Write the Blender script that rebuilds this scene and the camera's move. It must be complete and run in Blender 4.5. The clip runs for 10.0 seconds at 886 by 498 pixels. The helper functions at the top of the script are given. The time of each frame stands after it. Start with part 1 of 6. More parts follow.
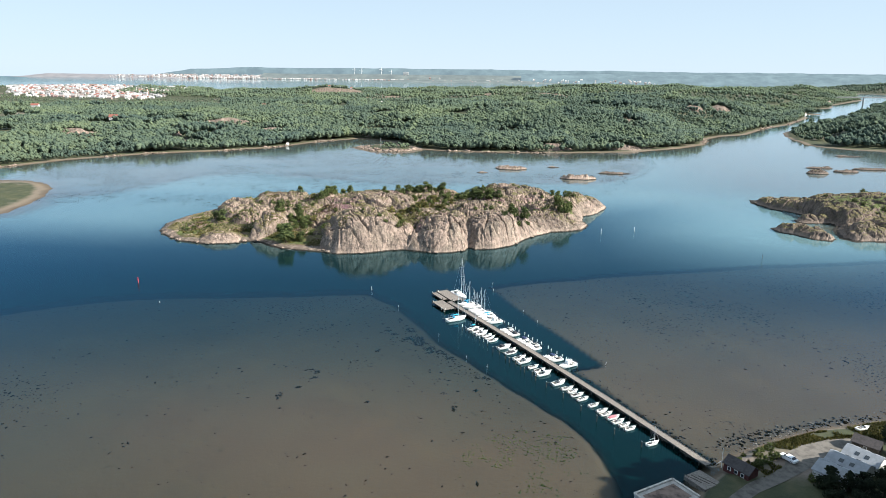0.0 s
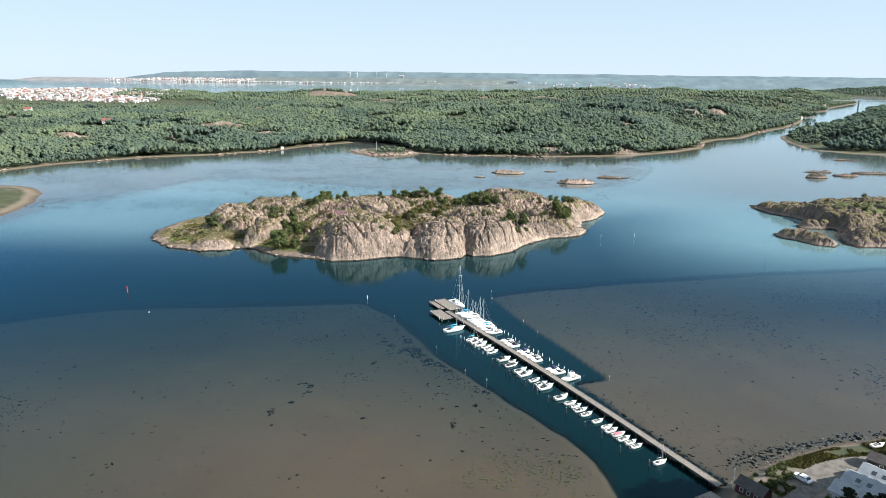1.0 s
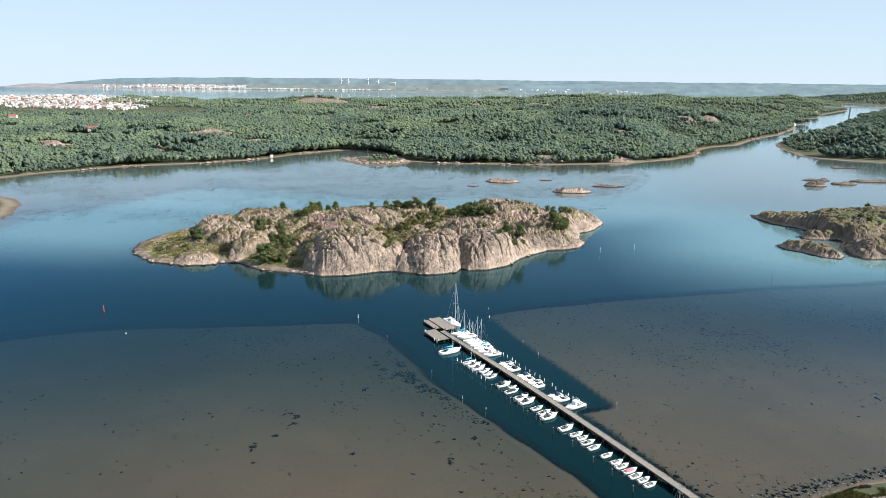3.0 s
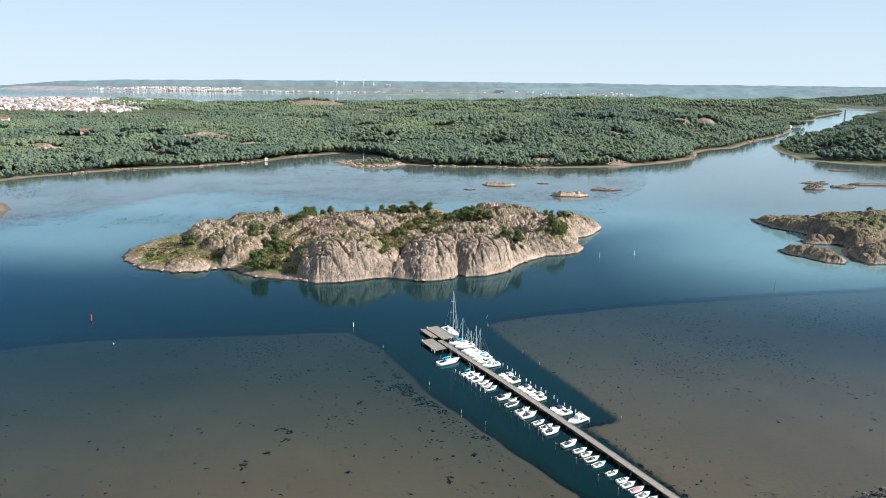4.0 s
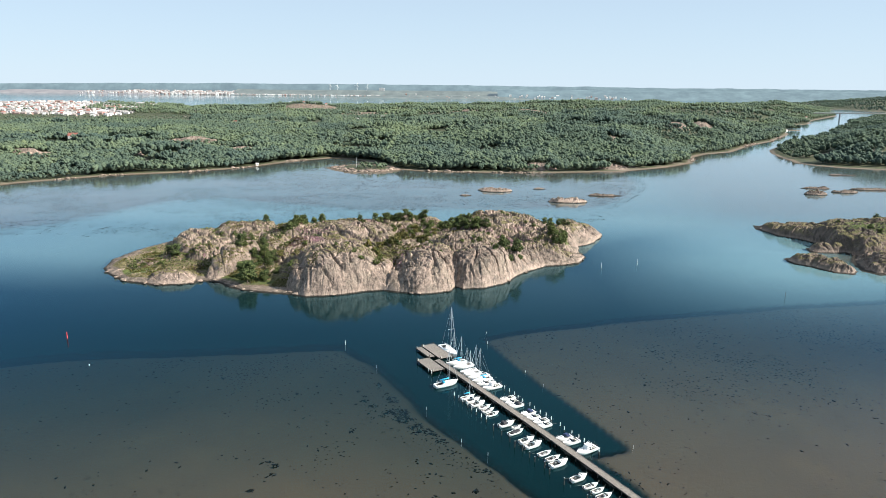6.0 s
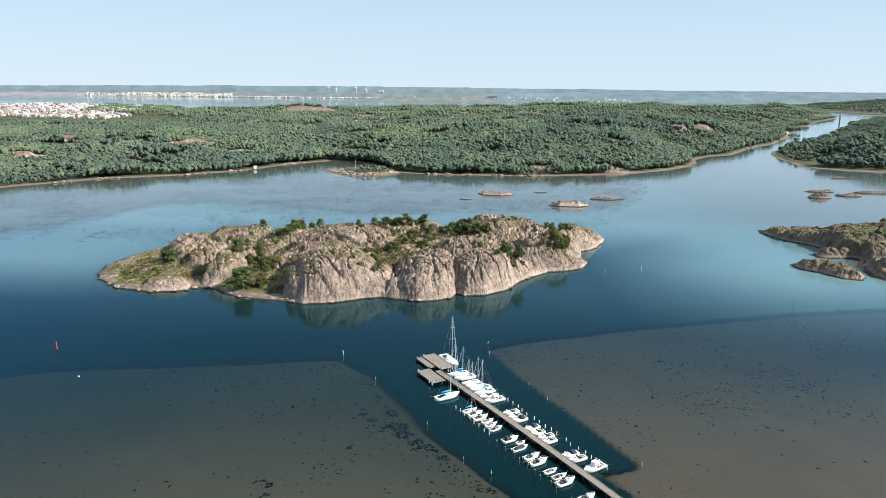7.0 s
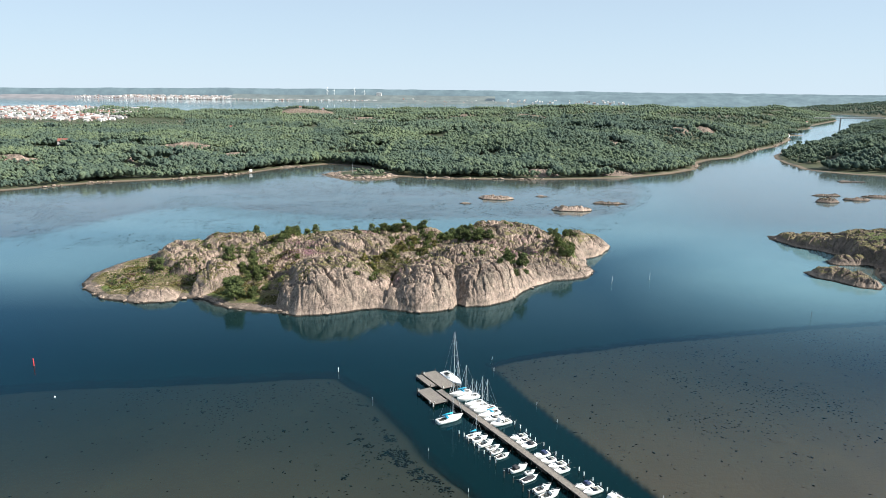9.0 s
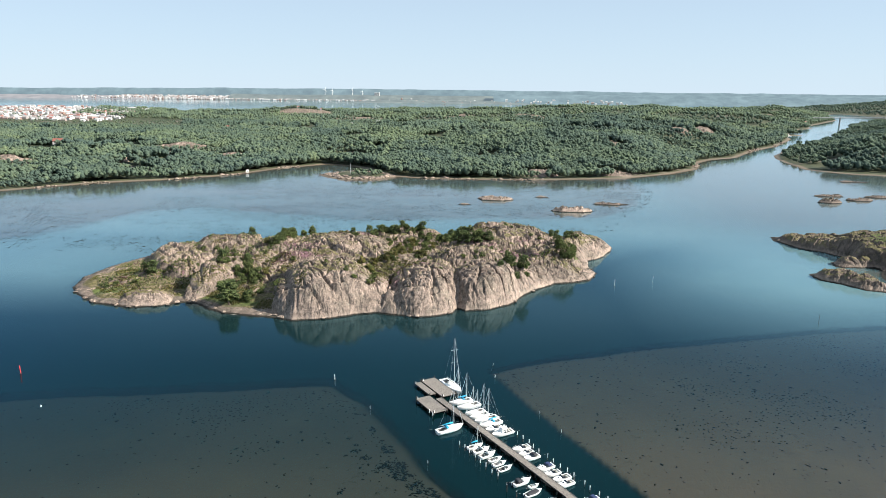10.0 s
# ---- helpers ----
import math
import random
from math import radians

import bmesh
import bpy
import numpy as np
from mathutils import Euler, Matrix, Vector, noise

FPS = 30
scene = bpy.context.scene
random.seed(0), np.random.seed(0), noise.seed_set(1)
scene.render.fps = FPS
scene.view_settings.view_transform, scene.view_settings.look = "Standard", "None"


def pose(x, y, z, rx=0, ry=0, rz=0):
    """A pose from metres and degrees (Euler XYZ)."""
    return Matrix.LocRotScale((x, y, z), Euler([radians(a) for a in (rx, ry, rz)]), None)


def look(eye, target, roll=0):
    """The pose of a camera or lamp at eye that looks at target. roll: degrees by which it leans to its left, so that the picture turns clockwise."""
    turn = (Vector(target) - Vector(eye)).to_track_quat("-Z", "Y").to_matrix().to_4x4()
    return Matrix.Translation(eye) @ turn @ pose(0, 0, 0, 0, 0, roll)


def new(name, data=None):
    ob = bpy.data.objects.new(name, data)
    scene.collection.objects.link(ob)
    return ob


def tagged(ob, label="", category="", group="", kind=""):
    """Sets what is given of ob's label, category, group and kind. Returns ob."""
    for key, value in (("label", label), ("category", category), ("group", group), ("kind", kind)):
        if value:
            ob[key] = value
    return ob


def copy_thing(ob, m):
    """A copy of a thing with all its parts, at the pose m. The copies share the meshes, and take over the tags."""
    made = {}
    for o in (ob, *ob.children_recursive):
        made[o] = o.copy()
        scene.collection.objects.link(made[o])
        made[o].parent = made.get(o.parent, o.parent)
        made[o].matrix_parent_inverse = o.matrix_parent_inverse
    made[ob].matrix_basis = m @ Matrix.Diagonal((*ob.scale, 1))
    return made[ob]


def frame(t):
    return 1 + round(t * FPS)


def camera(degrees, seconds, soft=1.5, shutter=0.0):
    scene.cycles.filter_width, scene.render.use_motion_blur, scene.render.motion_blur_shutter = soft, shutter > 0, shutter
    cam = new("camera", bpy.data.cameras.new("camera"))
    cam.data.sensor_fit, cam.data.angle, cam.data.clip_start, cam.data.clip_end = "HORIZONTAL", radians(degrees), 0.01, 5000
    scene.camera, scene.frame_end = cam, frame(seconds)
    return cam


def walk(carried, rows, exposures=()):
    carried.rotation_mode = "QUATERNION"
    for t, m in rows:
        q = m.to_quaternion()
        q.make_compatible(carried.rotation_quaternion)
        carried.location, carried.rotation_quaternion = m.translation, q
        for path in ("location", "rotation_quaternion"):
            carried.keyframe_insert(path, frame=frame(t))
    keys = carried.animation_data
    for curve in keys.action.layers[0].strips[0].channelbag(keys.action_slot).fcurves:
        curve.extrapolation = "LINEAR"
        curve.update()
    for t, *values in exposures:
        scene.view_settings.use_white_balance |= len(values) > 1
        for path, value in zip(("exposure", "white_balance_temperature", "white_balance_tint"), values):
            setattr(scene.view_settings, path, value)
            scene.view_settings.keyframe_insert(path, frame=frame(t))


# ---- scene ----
cam = camera(65.2, 10.0, 0.8)
PATH = [
    (0, (5.805, -0.361, 94.295), (5.638, 1.566, 93.787), 0.6),
    (0.5, (5.077, 3.384, 94.304), (4.916, 5.313, 93.801), 0.6),
    (1, (4.411, 7.135, 94.318), (4.256, 9.065, 93.819), 0.6),
    (1.5, (3.794, 10.852, 94.325), (3.646, 12.784, 93.831), 0.6),
    (2, (3.257, 14.573, 94.332), (3.114, 16.506, 93.841), 0.6),
    (2.5, (2.712, 18.261, 94.358), (2.574, 20.196, 93.872), 0.6),
    (4, (0.934, 29.042, 94.529), (0.814, 30.981, 94.054), 0.6),
    (4.5, (0.342, 32.663, 94.585), (0.228, 34.603, 94.112), 0.6),
    (5, (-0.174, 36.352, 94.644), (-0.285, 38.293, 94.174), 0.6),
    (5.5, (-0.684, 40.073, 94.696), (-0.79, 42.014, 94.228), 0.6),
    (7, (-2.169, 51.19, 94.779), (-2.269, 53.134, 94.319), 0.6),
    (7.5, (-2.696, 54.914, 94.737), (-2.797, 56.859, 94.28), 0.6),
    (8, (-3.193, 58.6, 94.588), (-3.293, 60.545, 94.133), 0.6),
    (8.5, (-3.611, 62.245, 94.382), (-3.71, 64.191, 93.929), 0.6),
    (9, (-4.034, 65.828, 94.122), (-4.129, 67.774, 93.669), 0.6),
    (9.5, (-4.448, 69.353, 93.841), (-4.541, 71.298, 93.388), 0.6),
    (10, (-4.807, 72.84, 93.616), (-4.897, 74.786, 93.163), 0.6),
]
walk(cam, [(t, look(eye, target, roll)) for t, eye, target, roll in PATH],
     [(0.0, 1.34, 5850, 10), (4.0, 1.28, 5850, 10), (10.0, 1.23, 5850, 10)])


WORLD = bpy.data.worlds.new("sky")
scene.world = WORLD
SUN_AZ, SUN_EL = 99.0, 33.0          # degrees clockwise from north (y), and up
WORLD.use_nodes = True
_n, _l = WORLD.node_tree.nodes, WORLD.node_tree.links
_sky = _n.new("ShaderNodeTexSky")
_sky.sky_type, _sky.sun_disc = "NISHITA", False
_sky.sun_elevation, _sky.sun_rotation = radians(SUN_EL), radians(SUN_AZ)
_sky.air_density, _sky.dust_density, _sky.ozone_density, _sky.altitude = 1.0, 0.0, 5.0, 100
# thin summer haze, thickest towards the horizon all round
_veil, _up, _gen, _amt = (_n.new("ShaderNode" + k) for k in ("MixRGB", "SeparateXYZ", "TexCoord", "ValToRGB"))
_l.new(_gen.outputs["Generated"], _up.inputs[0])
_l.new(_up.outputs["Z"], _amt.inputs[0])
for _el, (_pos, _v) in zip((_amt.color_ramp.elements[0], _amt.color_ramp.elements[1], _amt.color_ramp.elements.new(0.12), _amt.color_ramp.elements.new(0.22)),
                           ((0.0, 0.84), (1.0, 0.0), (0.12, 0.70), (0.22, 0.06))):
    _el.position, _el.color = _pos, (_v, _v, _v, 1)
_l.new(_amt.outputs[0], _veil.inputs[0])
_veil.inputs[2].default_value = (9.0, 10.35, 10.95, 1)
_l.new(_sky.outputs[0], _veil.inputs[1])
_l.new(_veil.outputs[0], _n["Background"].inputs[0])
_n["Background"].inputs[1].default_value = 0.036
_sun = new("sun", bpy.data.lights.new("sun", "SUN"))
_sun.data.energy, _sun.data.angle, _sun.data.color = 5.0, radians(0.6), (1.0, 0.885, 0.72)
_az, _el = radians(SUN_AZ), radians(SUN_EL)
_sun.matrix_world = look((300 * math.sin(_az), 300 * math.cos(_az), 300 * math.tan(_el)), (0, 0, 0))


# ---- materials ----
class Nodes:
    """A short way to write a node material."""

    def __init__(self, name):
        self.mat = bpy.data.materials.new(name)
        self.mat.use_nodes = True
        self.tree = self.mat.node_tree
        self.bsdf = self.tree.nodes["Principled BSDF"]
        self.out = self.tree.nodes["Material Output"]

    def add(self, kind, **values):
        node = self.tree.nodes.new("ShaderNode" + kind)
        for key, value in values.items():
            setattr(node, key, value)
        return node

    def link(self, a, b):
        self.tree.links.new(a, b)

    def put(self, socket, value):
        if hasattr(value, "links"):
            self.link(value, socket)
        else:
            socket.default_value = value

    def coords(self, object_space=False):
        if object_space:
            return self.add("TexCoord").outputs["Object"]
        return self.add("NewGeometry").outputs["Position"]

    def noise(self, scale, detail=4.0, rough=0.55, stretch=None, distortion=0.0, object_space=False):
        vec = self.coords(object_space)
        if stretch:
            m = self.add("Mapping")
            m.inputs["Scale"].default_value = stretch
            self.link(vec, m.inputs["Vector"])
            vec = m.outputs[0]
        n = self.add("TexNoise")
        n.inputs["Scale"].default_value, n.inputs["Detail"].default_value = scale, detail
        n.inputs["Roughness"].default_value, n.inputs["Distortion"].default_value = rough, distortion
        self.link(vec, n.inputs["Vector"])
        return n.outputs[0]

    def ramp(self, fac, stops):
        r = self.add("ValToRGB")
        e = r.color_ramp.elements
        while len(e) < len(stops):
            e.new(0.5)
        for el, (pos, col) in zip(e, stops):
            el.position = pos
            el.color = (*col, 1) if len(col) == 3 else col
        self.put(r.inputs[0], fac)
        return r.outputs[0]

    def grey(self, fac, lo, hi):
        return self.ramp(fac, [(lo, (0, 0, 0)), (hi, (1, 1, 1))])

    def mix(self, fac, a, b, blend="MIX"):
        m = self.add("MixRGB", blend_type=blend)
        self.put(m.inputs[0], fac)
        for sock, value in ((m.inputs[1], a), (m.inputs[2], b)):
            self.put(sock, (*value, 1) if isinstance(value, tuple) and len(value) == 3 else value)
        return m.outputs[0]

    def math(self, op, a, b=0.0, c=0.0):
        m = self.add("Math", operation=op)
        for sock, value in zip(m.inputs, (a, b, c)):
            self.put(sock, value)
        return m.outputs[0]

    def bump(self, height, strength, distance, normal=None):
        b = self.add("Bump")
        b.inputs["Strength"].default_value, b.inputs["Distance"].default_value = strength, distance
        self.link(height, b.inputs["Height"])
        if normal is not None:
            self.link(normal, b.inputs["Normal"])
        return b.outputs[0]

    def finish(self, color, rough, normal=None, metal=0.0, spec=None):
        self.put(self.bsdf.inputs["Base Color"], (*color, 1) if isinstance(color, tuple) and len(color) == 3 else color)
        self.put(self.bsdf.inputs["Roughness"], rough)
        self.bsdf.inputs["Metallic"].default_value = metal
        if spec is not None:
            self.bsdf.inputs["Specular IOR Level"].default_value = spec
        if normal is not None:
            self.link(normal, self.bsdf.inputs["Normal"])
        return self.mat


def painted(name, color, rough=0.5, wear=0.18, scale=1.5, metal=0.0, bump=0.0, object_space=True):
    """Paint, plastic, plank or metal with two scales of wear."""
    n = Nodes(name)
    big = n.noise(scale, 4, 0.6, object_space=object_space)
    fine = n.noise(scale * 11, 3, 0.6, object_space=object_space)
    dark = tuple(c * (1 - wear * 1.6) for c in color)
    light = tuple(min(1, c * (1 + wear * 0.5)) for c in color)
    col = n.ramp(big, [(0.3, dark), (0.55, color), (0.8, light)])
    col = n.mix(n.math("MULTIPLY", n.grey(fine, 0.5, 0.75), wear), col, tuple(c * 0.6 for c in color))
    normal = n.bump(fine, bump, 0.02) if bump else None
    return n.finish(col, rough, normal, metal)


def sea_bed_and_land():
    n = Nodes("mud_and_grassland")
    pos = n.add("SeparateXYZ")
    n.link(n.coords(), pos.inputs[0])
    wob = n.math("MULTIPLY_ADD", n.noise(0.05, 5, 0.6), 0.5, -0.25)
    z = n.math("ADD", pos.outputs["Z"], wob)
    depth = n.math("MULTIPLY_ADD", z, 1 / 8, 6 / 8)        # -6 m: 0, +2 m: 1
    bed = n.ramp(depth, [(0.0, (0.04, 0.036, 0.028)), (0.50, (0.068, 0.082, 0.063)), (0.66, (0.072, 0.068, 0.049)), (0.735, (0.076, 0.057, 0.039)), (0.77, (0.108, 0.085, 0.060)), (0.80, (0.16, 0.132, 0.097))])
    patch = n.noise(0.016, 6, 0.62)
    bed = n.mix(n.math("MULTIPLY", n.grey(patch, 0.45, 0.72), 0.45), bed, n.mix(1.0, bed, (0.55, 0.56, 0.58), "MULTIPLY"))
    fine = n.noise(0.9, 5, 0.7)
    bed = n.mix(n.math("MULTIPLY", n.grey(fine, 0.45, 0.8), 0.35), bed, n.mix(1.0, bed, (0.6, 0.6, 0.6), "MULTIPLY"))
    bed = n.mix(n.math("MULTIPLY", n.grey(n.noise(0.03, 5, 0.65), 0.52, 0.68), 0.5), bed, n.mix(1.0, bed, (1.30, 1.22, 1.05), "MULTIPLY"))
    weed = n.math("MULTIPLY", n.grey(n.noise(0.28, 6, 0.75, distortion=0.6), 0.60, 0.66), n.grey(n.noise(0.022, 3, 0.5), 0.44, 0.58))
    weed = n.math("MULTIPLY", weed, n.grey(depth, 0.58, 0.62))
    bed = n.mix(n.math("MULTIPLY", weed, 0.8), bed, (0.022, 0.024, 0.012))
    grass = n.ramp(n.noise(0.12, 6, 0.7), [(0.3, (0.026, 0.034, 0.018)), (0.5, (0.048, 0.056, 0.026)), (0.7, (0.085, 0.080, 0.042))])
    land = n.mix(n.grey(n.noise(0.02, 4, 0.6), 0.58, 0.66), grass, n.ramp(n.noise(0.2, 5, 0.7), [(0.3, (0.10, 0.08, 0.065)), (0.7, (0.27, 0.225, 0.185))]))
    col = n.mix(n.grey(z, 0.55, 0.95), bed, land)
    normal = n.bump(n.noise(0.7, 6, 0.7), 0.6, 0.25)
    return n.finish(col, 0.8, normal, spec=0.3)


def water_surface():
    n = Nodes("water")
    n.tree.nodes.remove(n.bsdf)
    wav = n.noise(0.8, 4, 0.6, stretch=(1.0, 1.6, 1.0))
    big = n.noise(0.015, 4, 0.6, stretch=(0.5, 1.6, 1.0))
    normal = n.bump(wav, 0.09, 0.25)
    facing = n.add("LayerWeight")
    facing.inputs["Blend"].default_value = 0.5
    n.link(normal, facing.inputs["Normal"])
    fres = n.math("MULTIPLY_ADD", n.math("POWER", facing.outputs["Facing"], 4.7), 1.0, 0.004)
    gloss = n.add("BsdfGlossy")
    silt_sheen = n.add("Attribute", attribute_name="silt_sheen").outputs["Fac"]
    # mirror tint painted in: blue over the channels, near white in the outer bay
    n.link(n.mix(silt_sheen, (0.48, 0.82, 1.0), (0.93, 0.98, 1.0)), gloss.inputs["Color"])
    n.put(gloss.inputs["Roughness"], n.math("ADD", n.math("MULTIPLY_ADD", n.grey(big, 0.4, 0.7), 0.05, 0.035), n.math("MULTIPLY", silt_sheen, 0.02)))
    n.link(normal, gloss.inputs["Normal"])
    clear = n.add("BsdfTransparent")
    clear.inputs[0].default_value = (0.92, 0.93, 0.90, 1)
    # the deeper the water, the more of its own blue-green colour shows
    depth = n.add("Attribute", attribute_name="depth")
    murk = n.math("SUBTRACT", 1.0, n.math("POWER", 2.718, n.math("MULTIPLY", depth.outputs["Fac"], -0.52)))
    body = n.add("BsdfDiffuse")
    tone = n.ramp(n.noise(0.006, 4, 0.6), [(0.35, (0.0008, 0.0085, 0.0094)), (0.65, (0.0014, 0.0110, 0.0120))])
    # body lifted in the outer bay, reflected sky put into its colour
    tone = n.mix(silt_sheen, tone, n.ramp(n.noise(0.008, 4, 0.6), [(0.35, (0.100, 0.190, 0.215)), (0.65, (0.130, 0.228, 0.246))]))
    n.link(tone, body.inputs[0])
    under = n.add("MixShader")
    n.link(murk, under.inputs[0])
    n.link(clear.outputs[0], under.inputs[1])
    n.link(body.outputs[0], under.inputs[2])
    mix = n.add("MixShader")
    n.link(fres, mix.inputs[0])
    n.link(under.outputs[0], mix.inputs[1])
    n.link(gloss.outputs[0], mix.inputs[2])
    n.link(mix.outputs[0], n.out.inputs[0])
    return n.mat


def granite(name, veg=1.0, pale=1.0, washed=1.0):
    """Bare coastal granite: joints, lichen, a pale tide line, heather and dry grass on the flatter parts."""
    n = Nodes(name)
    geo = n.add("NewGeometry")
    sep = n.add("SeparateXYZ")
    n.link(geo.outputs["Position"], sep.inputs[0])
    up = n.add("SeparateXYZ")
    n.link(geo.outputs["True Normal"], up.inputs[0])
    broad = n.noise(0.06, 5, 0.6)
    fine = n.noise(0.8, 6, 0.72)
    streak = n.noise(0.50, 5, 0.68, stretch=(1.0, 0.7, 0.32), distortion=0.8)
    rock = n.ramp(broad, [(0.30, (0.158 * pale, 0.122 * pale, 0.099 * pale)), (0.5, (0.248 * pale, 0.190 * pale, 0.154 * pale)), (0.70, (0.37 * pale, 0.284 * pale, 0.230 * pale))])
    # grey lichen on the tops, pink stone where it is worn clean
    rock = n.mix(n.math("MULTIPLY", n.grey(n.noise(0.13, 5, 0.7), 0.46, 0.62), 0.6), rock, (0.170 * pale, 0.146 * pale, 0.112 * pale))
    rock = n.mix(n.math("MULTIPLY", n.grey(n.noise(0.33, 5, 0.7), 0.56, 0.70), 0.5), rock, (0.46 * pale, 0.352 * pale, 0.270 * pale))
    rock = n.mix(n.math("MULTIPLY", n.grey(fine, 0.46, 0.60), 0.62), rock, (0.085 * pale, 0.066 * pale, 0.052 * pale))
    rock = n.mix(n.math("MULTIPLY", n.grey(up.outputs["Z"], 0.72, 0.96), n.grey(n.noise(0.3, 5, 0.7), 0.36, 0.56)), rock, n.mix(1.0, rock, (0.46, 0.48, 0.47), "MULTIPLY"))
    steep = n.ramp(up.outputs["Z"], [(0.55, (1, 1, 1)), (0.95, (0.25, 0.25, 0.25))])
    rock = n.mix(n.math("MULTIPLY", n.math("MULTIPLY", n.grey(streak, 0.53, 0.59), steep), 0.62), rock, (0.055, 0.046, 0.039))
    wander = n.math("ABSOLUTE", n.math("SUBTRACT", n.noise(0.22, 4, 0.6, stretch=(1.2, 0.8, 0.3), distortion=0.9), 0.5))
    crack = n.math("MULTIPLY", n.ramp(wander, [(0.0, (1, 1, 1)), (0.024, (0, 0, 0))]), n.grey(n.noise(0.09, 3, 0.6), 0.44, 0.58))
    rock = n.mix(n.math("MULTIPLY", crack, 0.8), rock, (0.035, 0.029, 0.024))
    grit = n.noise(2.4, 4, 0.7, stretch=(1.0, 1.0, 0.35))
    rock = n.mix(n.math("MULTIPLY", n.grey(grit, 0.52, 0.60), 0.45), rock, n.mix(1.0, rock, (0.34, 0.32, 0.31), "MULTIPLY"))
    rock = n.mix(n.math("MULTIPLY", n.grey(n.noise(1.1, 4, 0.7, stretch=(1.3, 0.8, 0.3)), 0.55, 0.62), 0.6), rock, n.mix(1.0, rock, (1.75, 1.72, 1.68), "MULTIPLY"))
    # tide marks: dark weed at the water, then a washed pale band
    tz = n.math("ADD", sep.outputs["Z"], n.math("MULTIPLY_ADD", n.noise(0.5, 4, 0.6), 0.8, -0.4))
    rock = n.mix(n.math("MULTIPLY", steep, n.ramp(n.math("MULTIPLY", tz, 0.25), [(0.16, (0, 0, 0)), (0.21, (0.5 * washed,) * 3), (0.36, (0.3 * washed,) * 3), (0.62, (0, 0, 0))])), rock, (0.38, 0.298, 0.235))
    rock = n.mix(n.ramp(n.math("MULTIPLY", tz, 0.25), [(0.09, (1, 1, 1)), (0.14, (0, 0, 0))]), rock, (0.022, 0.019, 0.014))
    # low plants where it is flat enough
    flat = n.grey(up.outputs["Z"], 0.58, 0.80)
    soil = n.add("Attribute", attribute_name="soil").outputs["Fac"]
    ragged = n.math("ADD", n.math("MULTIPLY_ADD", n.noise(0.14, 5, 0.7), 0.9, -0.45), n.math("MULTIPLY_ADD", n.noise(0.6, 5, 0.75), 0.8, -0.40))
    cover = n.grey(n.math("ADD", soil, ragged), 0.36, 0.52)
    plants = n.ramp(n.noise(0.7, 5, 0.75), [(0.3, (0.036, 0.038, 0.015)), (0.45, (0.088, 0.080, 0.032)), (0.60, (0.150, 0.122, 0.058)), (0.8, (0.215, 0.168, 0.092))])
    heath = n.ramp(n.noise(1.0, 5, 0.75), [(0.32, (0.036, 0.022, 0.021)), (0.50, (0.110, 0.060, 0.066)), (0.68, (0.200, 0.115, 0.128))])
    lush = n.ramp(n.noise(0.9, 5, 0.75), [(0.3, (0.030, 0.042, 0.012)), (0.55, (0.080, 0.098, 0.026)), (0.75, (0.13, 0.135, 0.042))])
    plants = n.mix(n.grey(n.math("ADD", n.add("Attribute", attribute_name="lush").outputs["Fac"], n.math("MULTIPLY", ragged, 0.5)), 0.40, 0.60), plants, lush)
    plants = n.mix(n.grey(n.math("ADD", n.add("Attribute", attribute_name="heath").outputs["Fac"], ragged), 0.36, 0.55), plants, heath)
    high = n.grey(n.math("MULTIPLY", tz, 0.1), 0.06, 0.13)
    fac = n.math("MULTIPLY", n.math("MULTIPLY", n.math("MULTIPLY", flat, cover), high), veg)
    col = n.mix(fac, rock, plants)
    hgt = n.math("ADD", n.math("MULTIPLY", fine, 0.6), n.math("MULTIPLY", streak, 0.8))
    hgt = n.math("SUBTRACT", hgt, n.math("MULTIPLY", crack, 0.6))
    return n.finish(col, 0.85, n.bump(hgt, 0.9, 0.5), spec=0.25)


def foliage(name, dark, mid, light, patch=0.006):
    n = Nodes(name)
    rnd = n.add("NewGeometry").outputs["Random Per Island"]
    col = n.ramp(rnd, [(0.0, dark), (0.5, mid), (1.0, light)])
    col = n.mix(n.math("MULTIPLY", n.grey(n.noise(patch, 5, 0.65), 0.40, 0.60), 0.8), col, n.mix(1.0, col, (1.42, 1.30, 0.98), "MULTIPLY"))
    col = n.mix(n.math("MULTIPLY", n.grey(n.noise(0.7, 5, 0.8), 0.42, 0.68), 0.5), col, tuple(c * 0.5 for c in dark))
    return n.finish(col, 0.9, n.bump(n.noise(1.3, 5, 0.8), 1.0, 0.9), spec=0.1)


BED = sea_bed_and_land()
WATER = water_surface()
GRANITE = granite("granite", 1.0)
GRANITE_GREY = granite("grey_granite_with_heath", 1.0, 0.60, 0.8)
GRANITE_BARE = granite("bare_granite", 0.35, 1.28)
# far woods: greens raised and blued, the distance haze put into the leaf colour
HAZED_LEAVES = foliage("hazed_mixed_leaves", (0.074, 0.106, 0.080), (0.090, 0.125, 0.090), (0.110, 0.144, 0.094))
HAZED_NEEDLES = foliage("hazed_dark_leaves", (0.050, 0.076, 0.064), (0.064, 0.094, 0.076), (0.082, 0.113, 0.084))
# home-shore conifers: the hill's shade put into a near-black needle colour
SHADE_DARK_CONIFER = foliage("shade_dark_conifer_needles", (0.014, 0.022, 0.015), (0.024, 0.034, 0.021), (0.038, 0.050, 0.030), 0.05)
BUSH = foliage("bush_leaves", (0.045, 0.064, 0.025), (0.076, 0.102, 0.040), (0.120, 0.142, 0.058), 0.05)
BARK = painted("bark", (0.09, 0.07, 0.055), 0.9, 0.3)


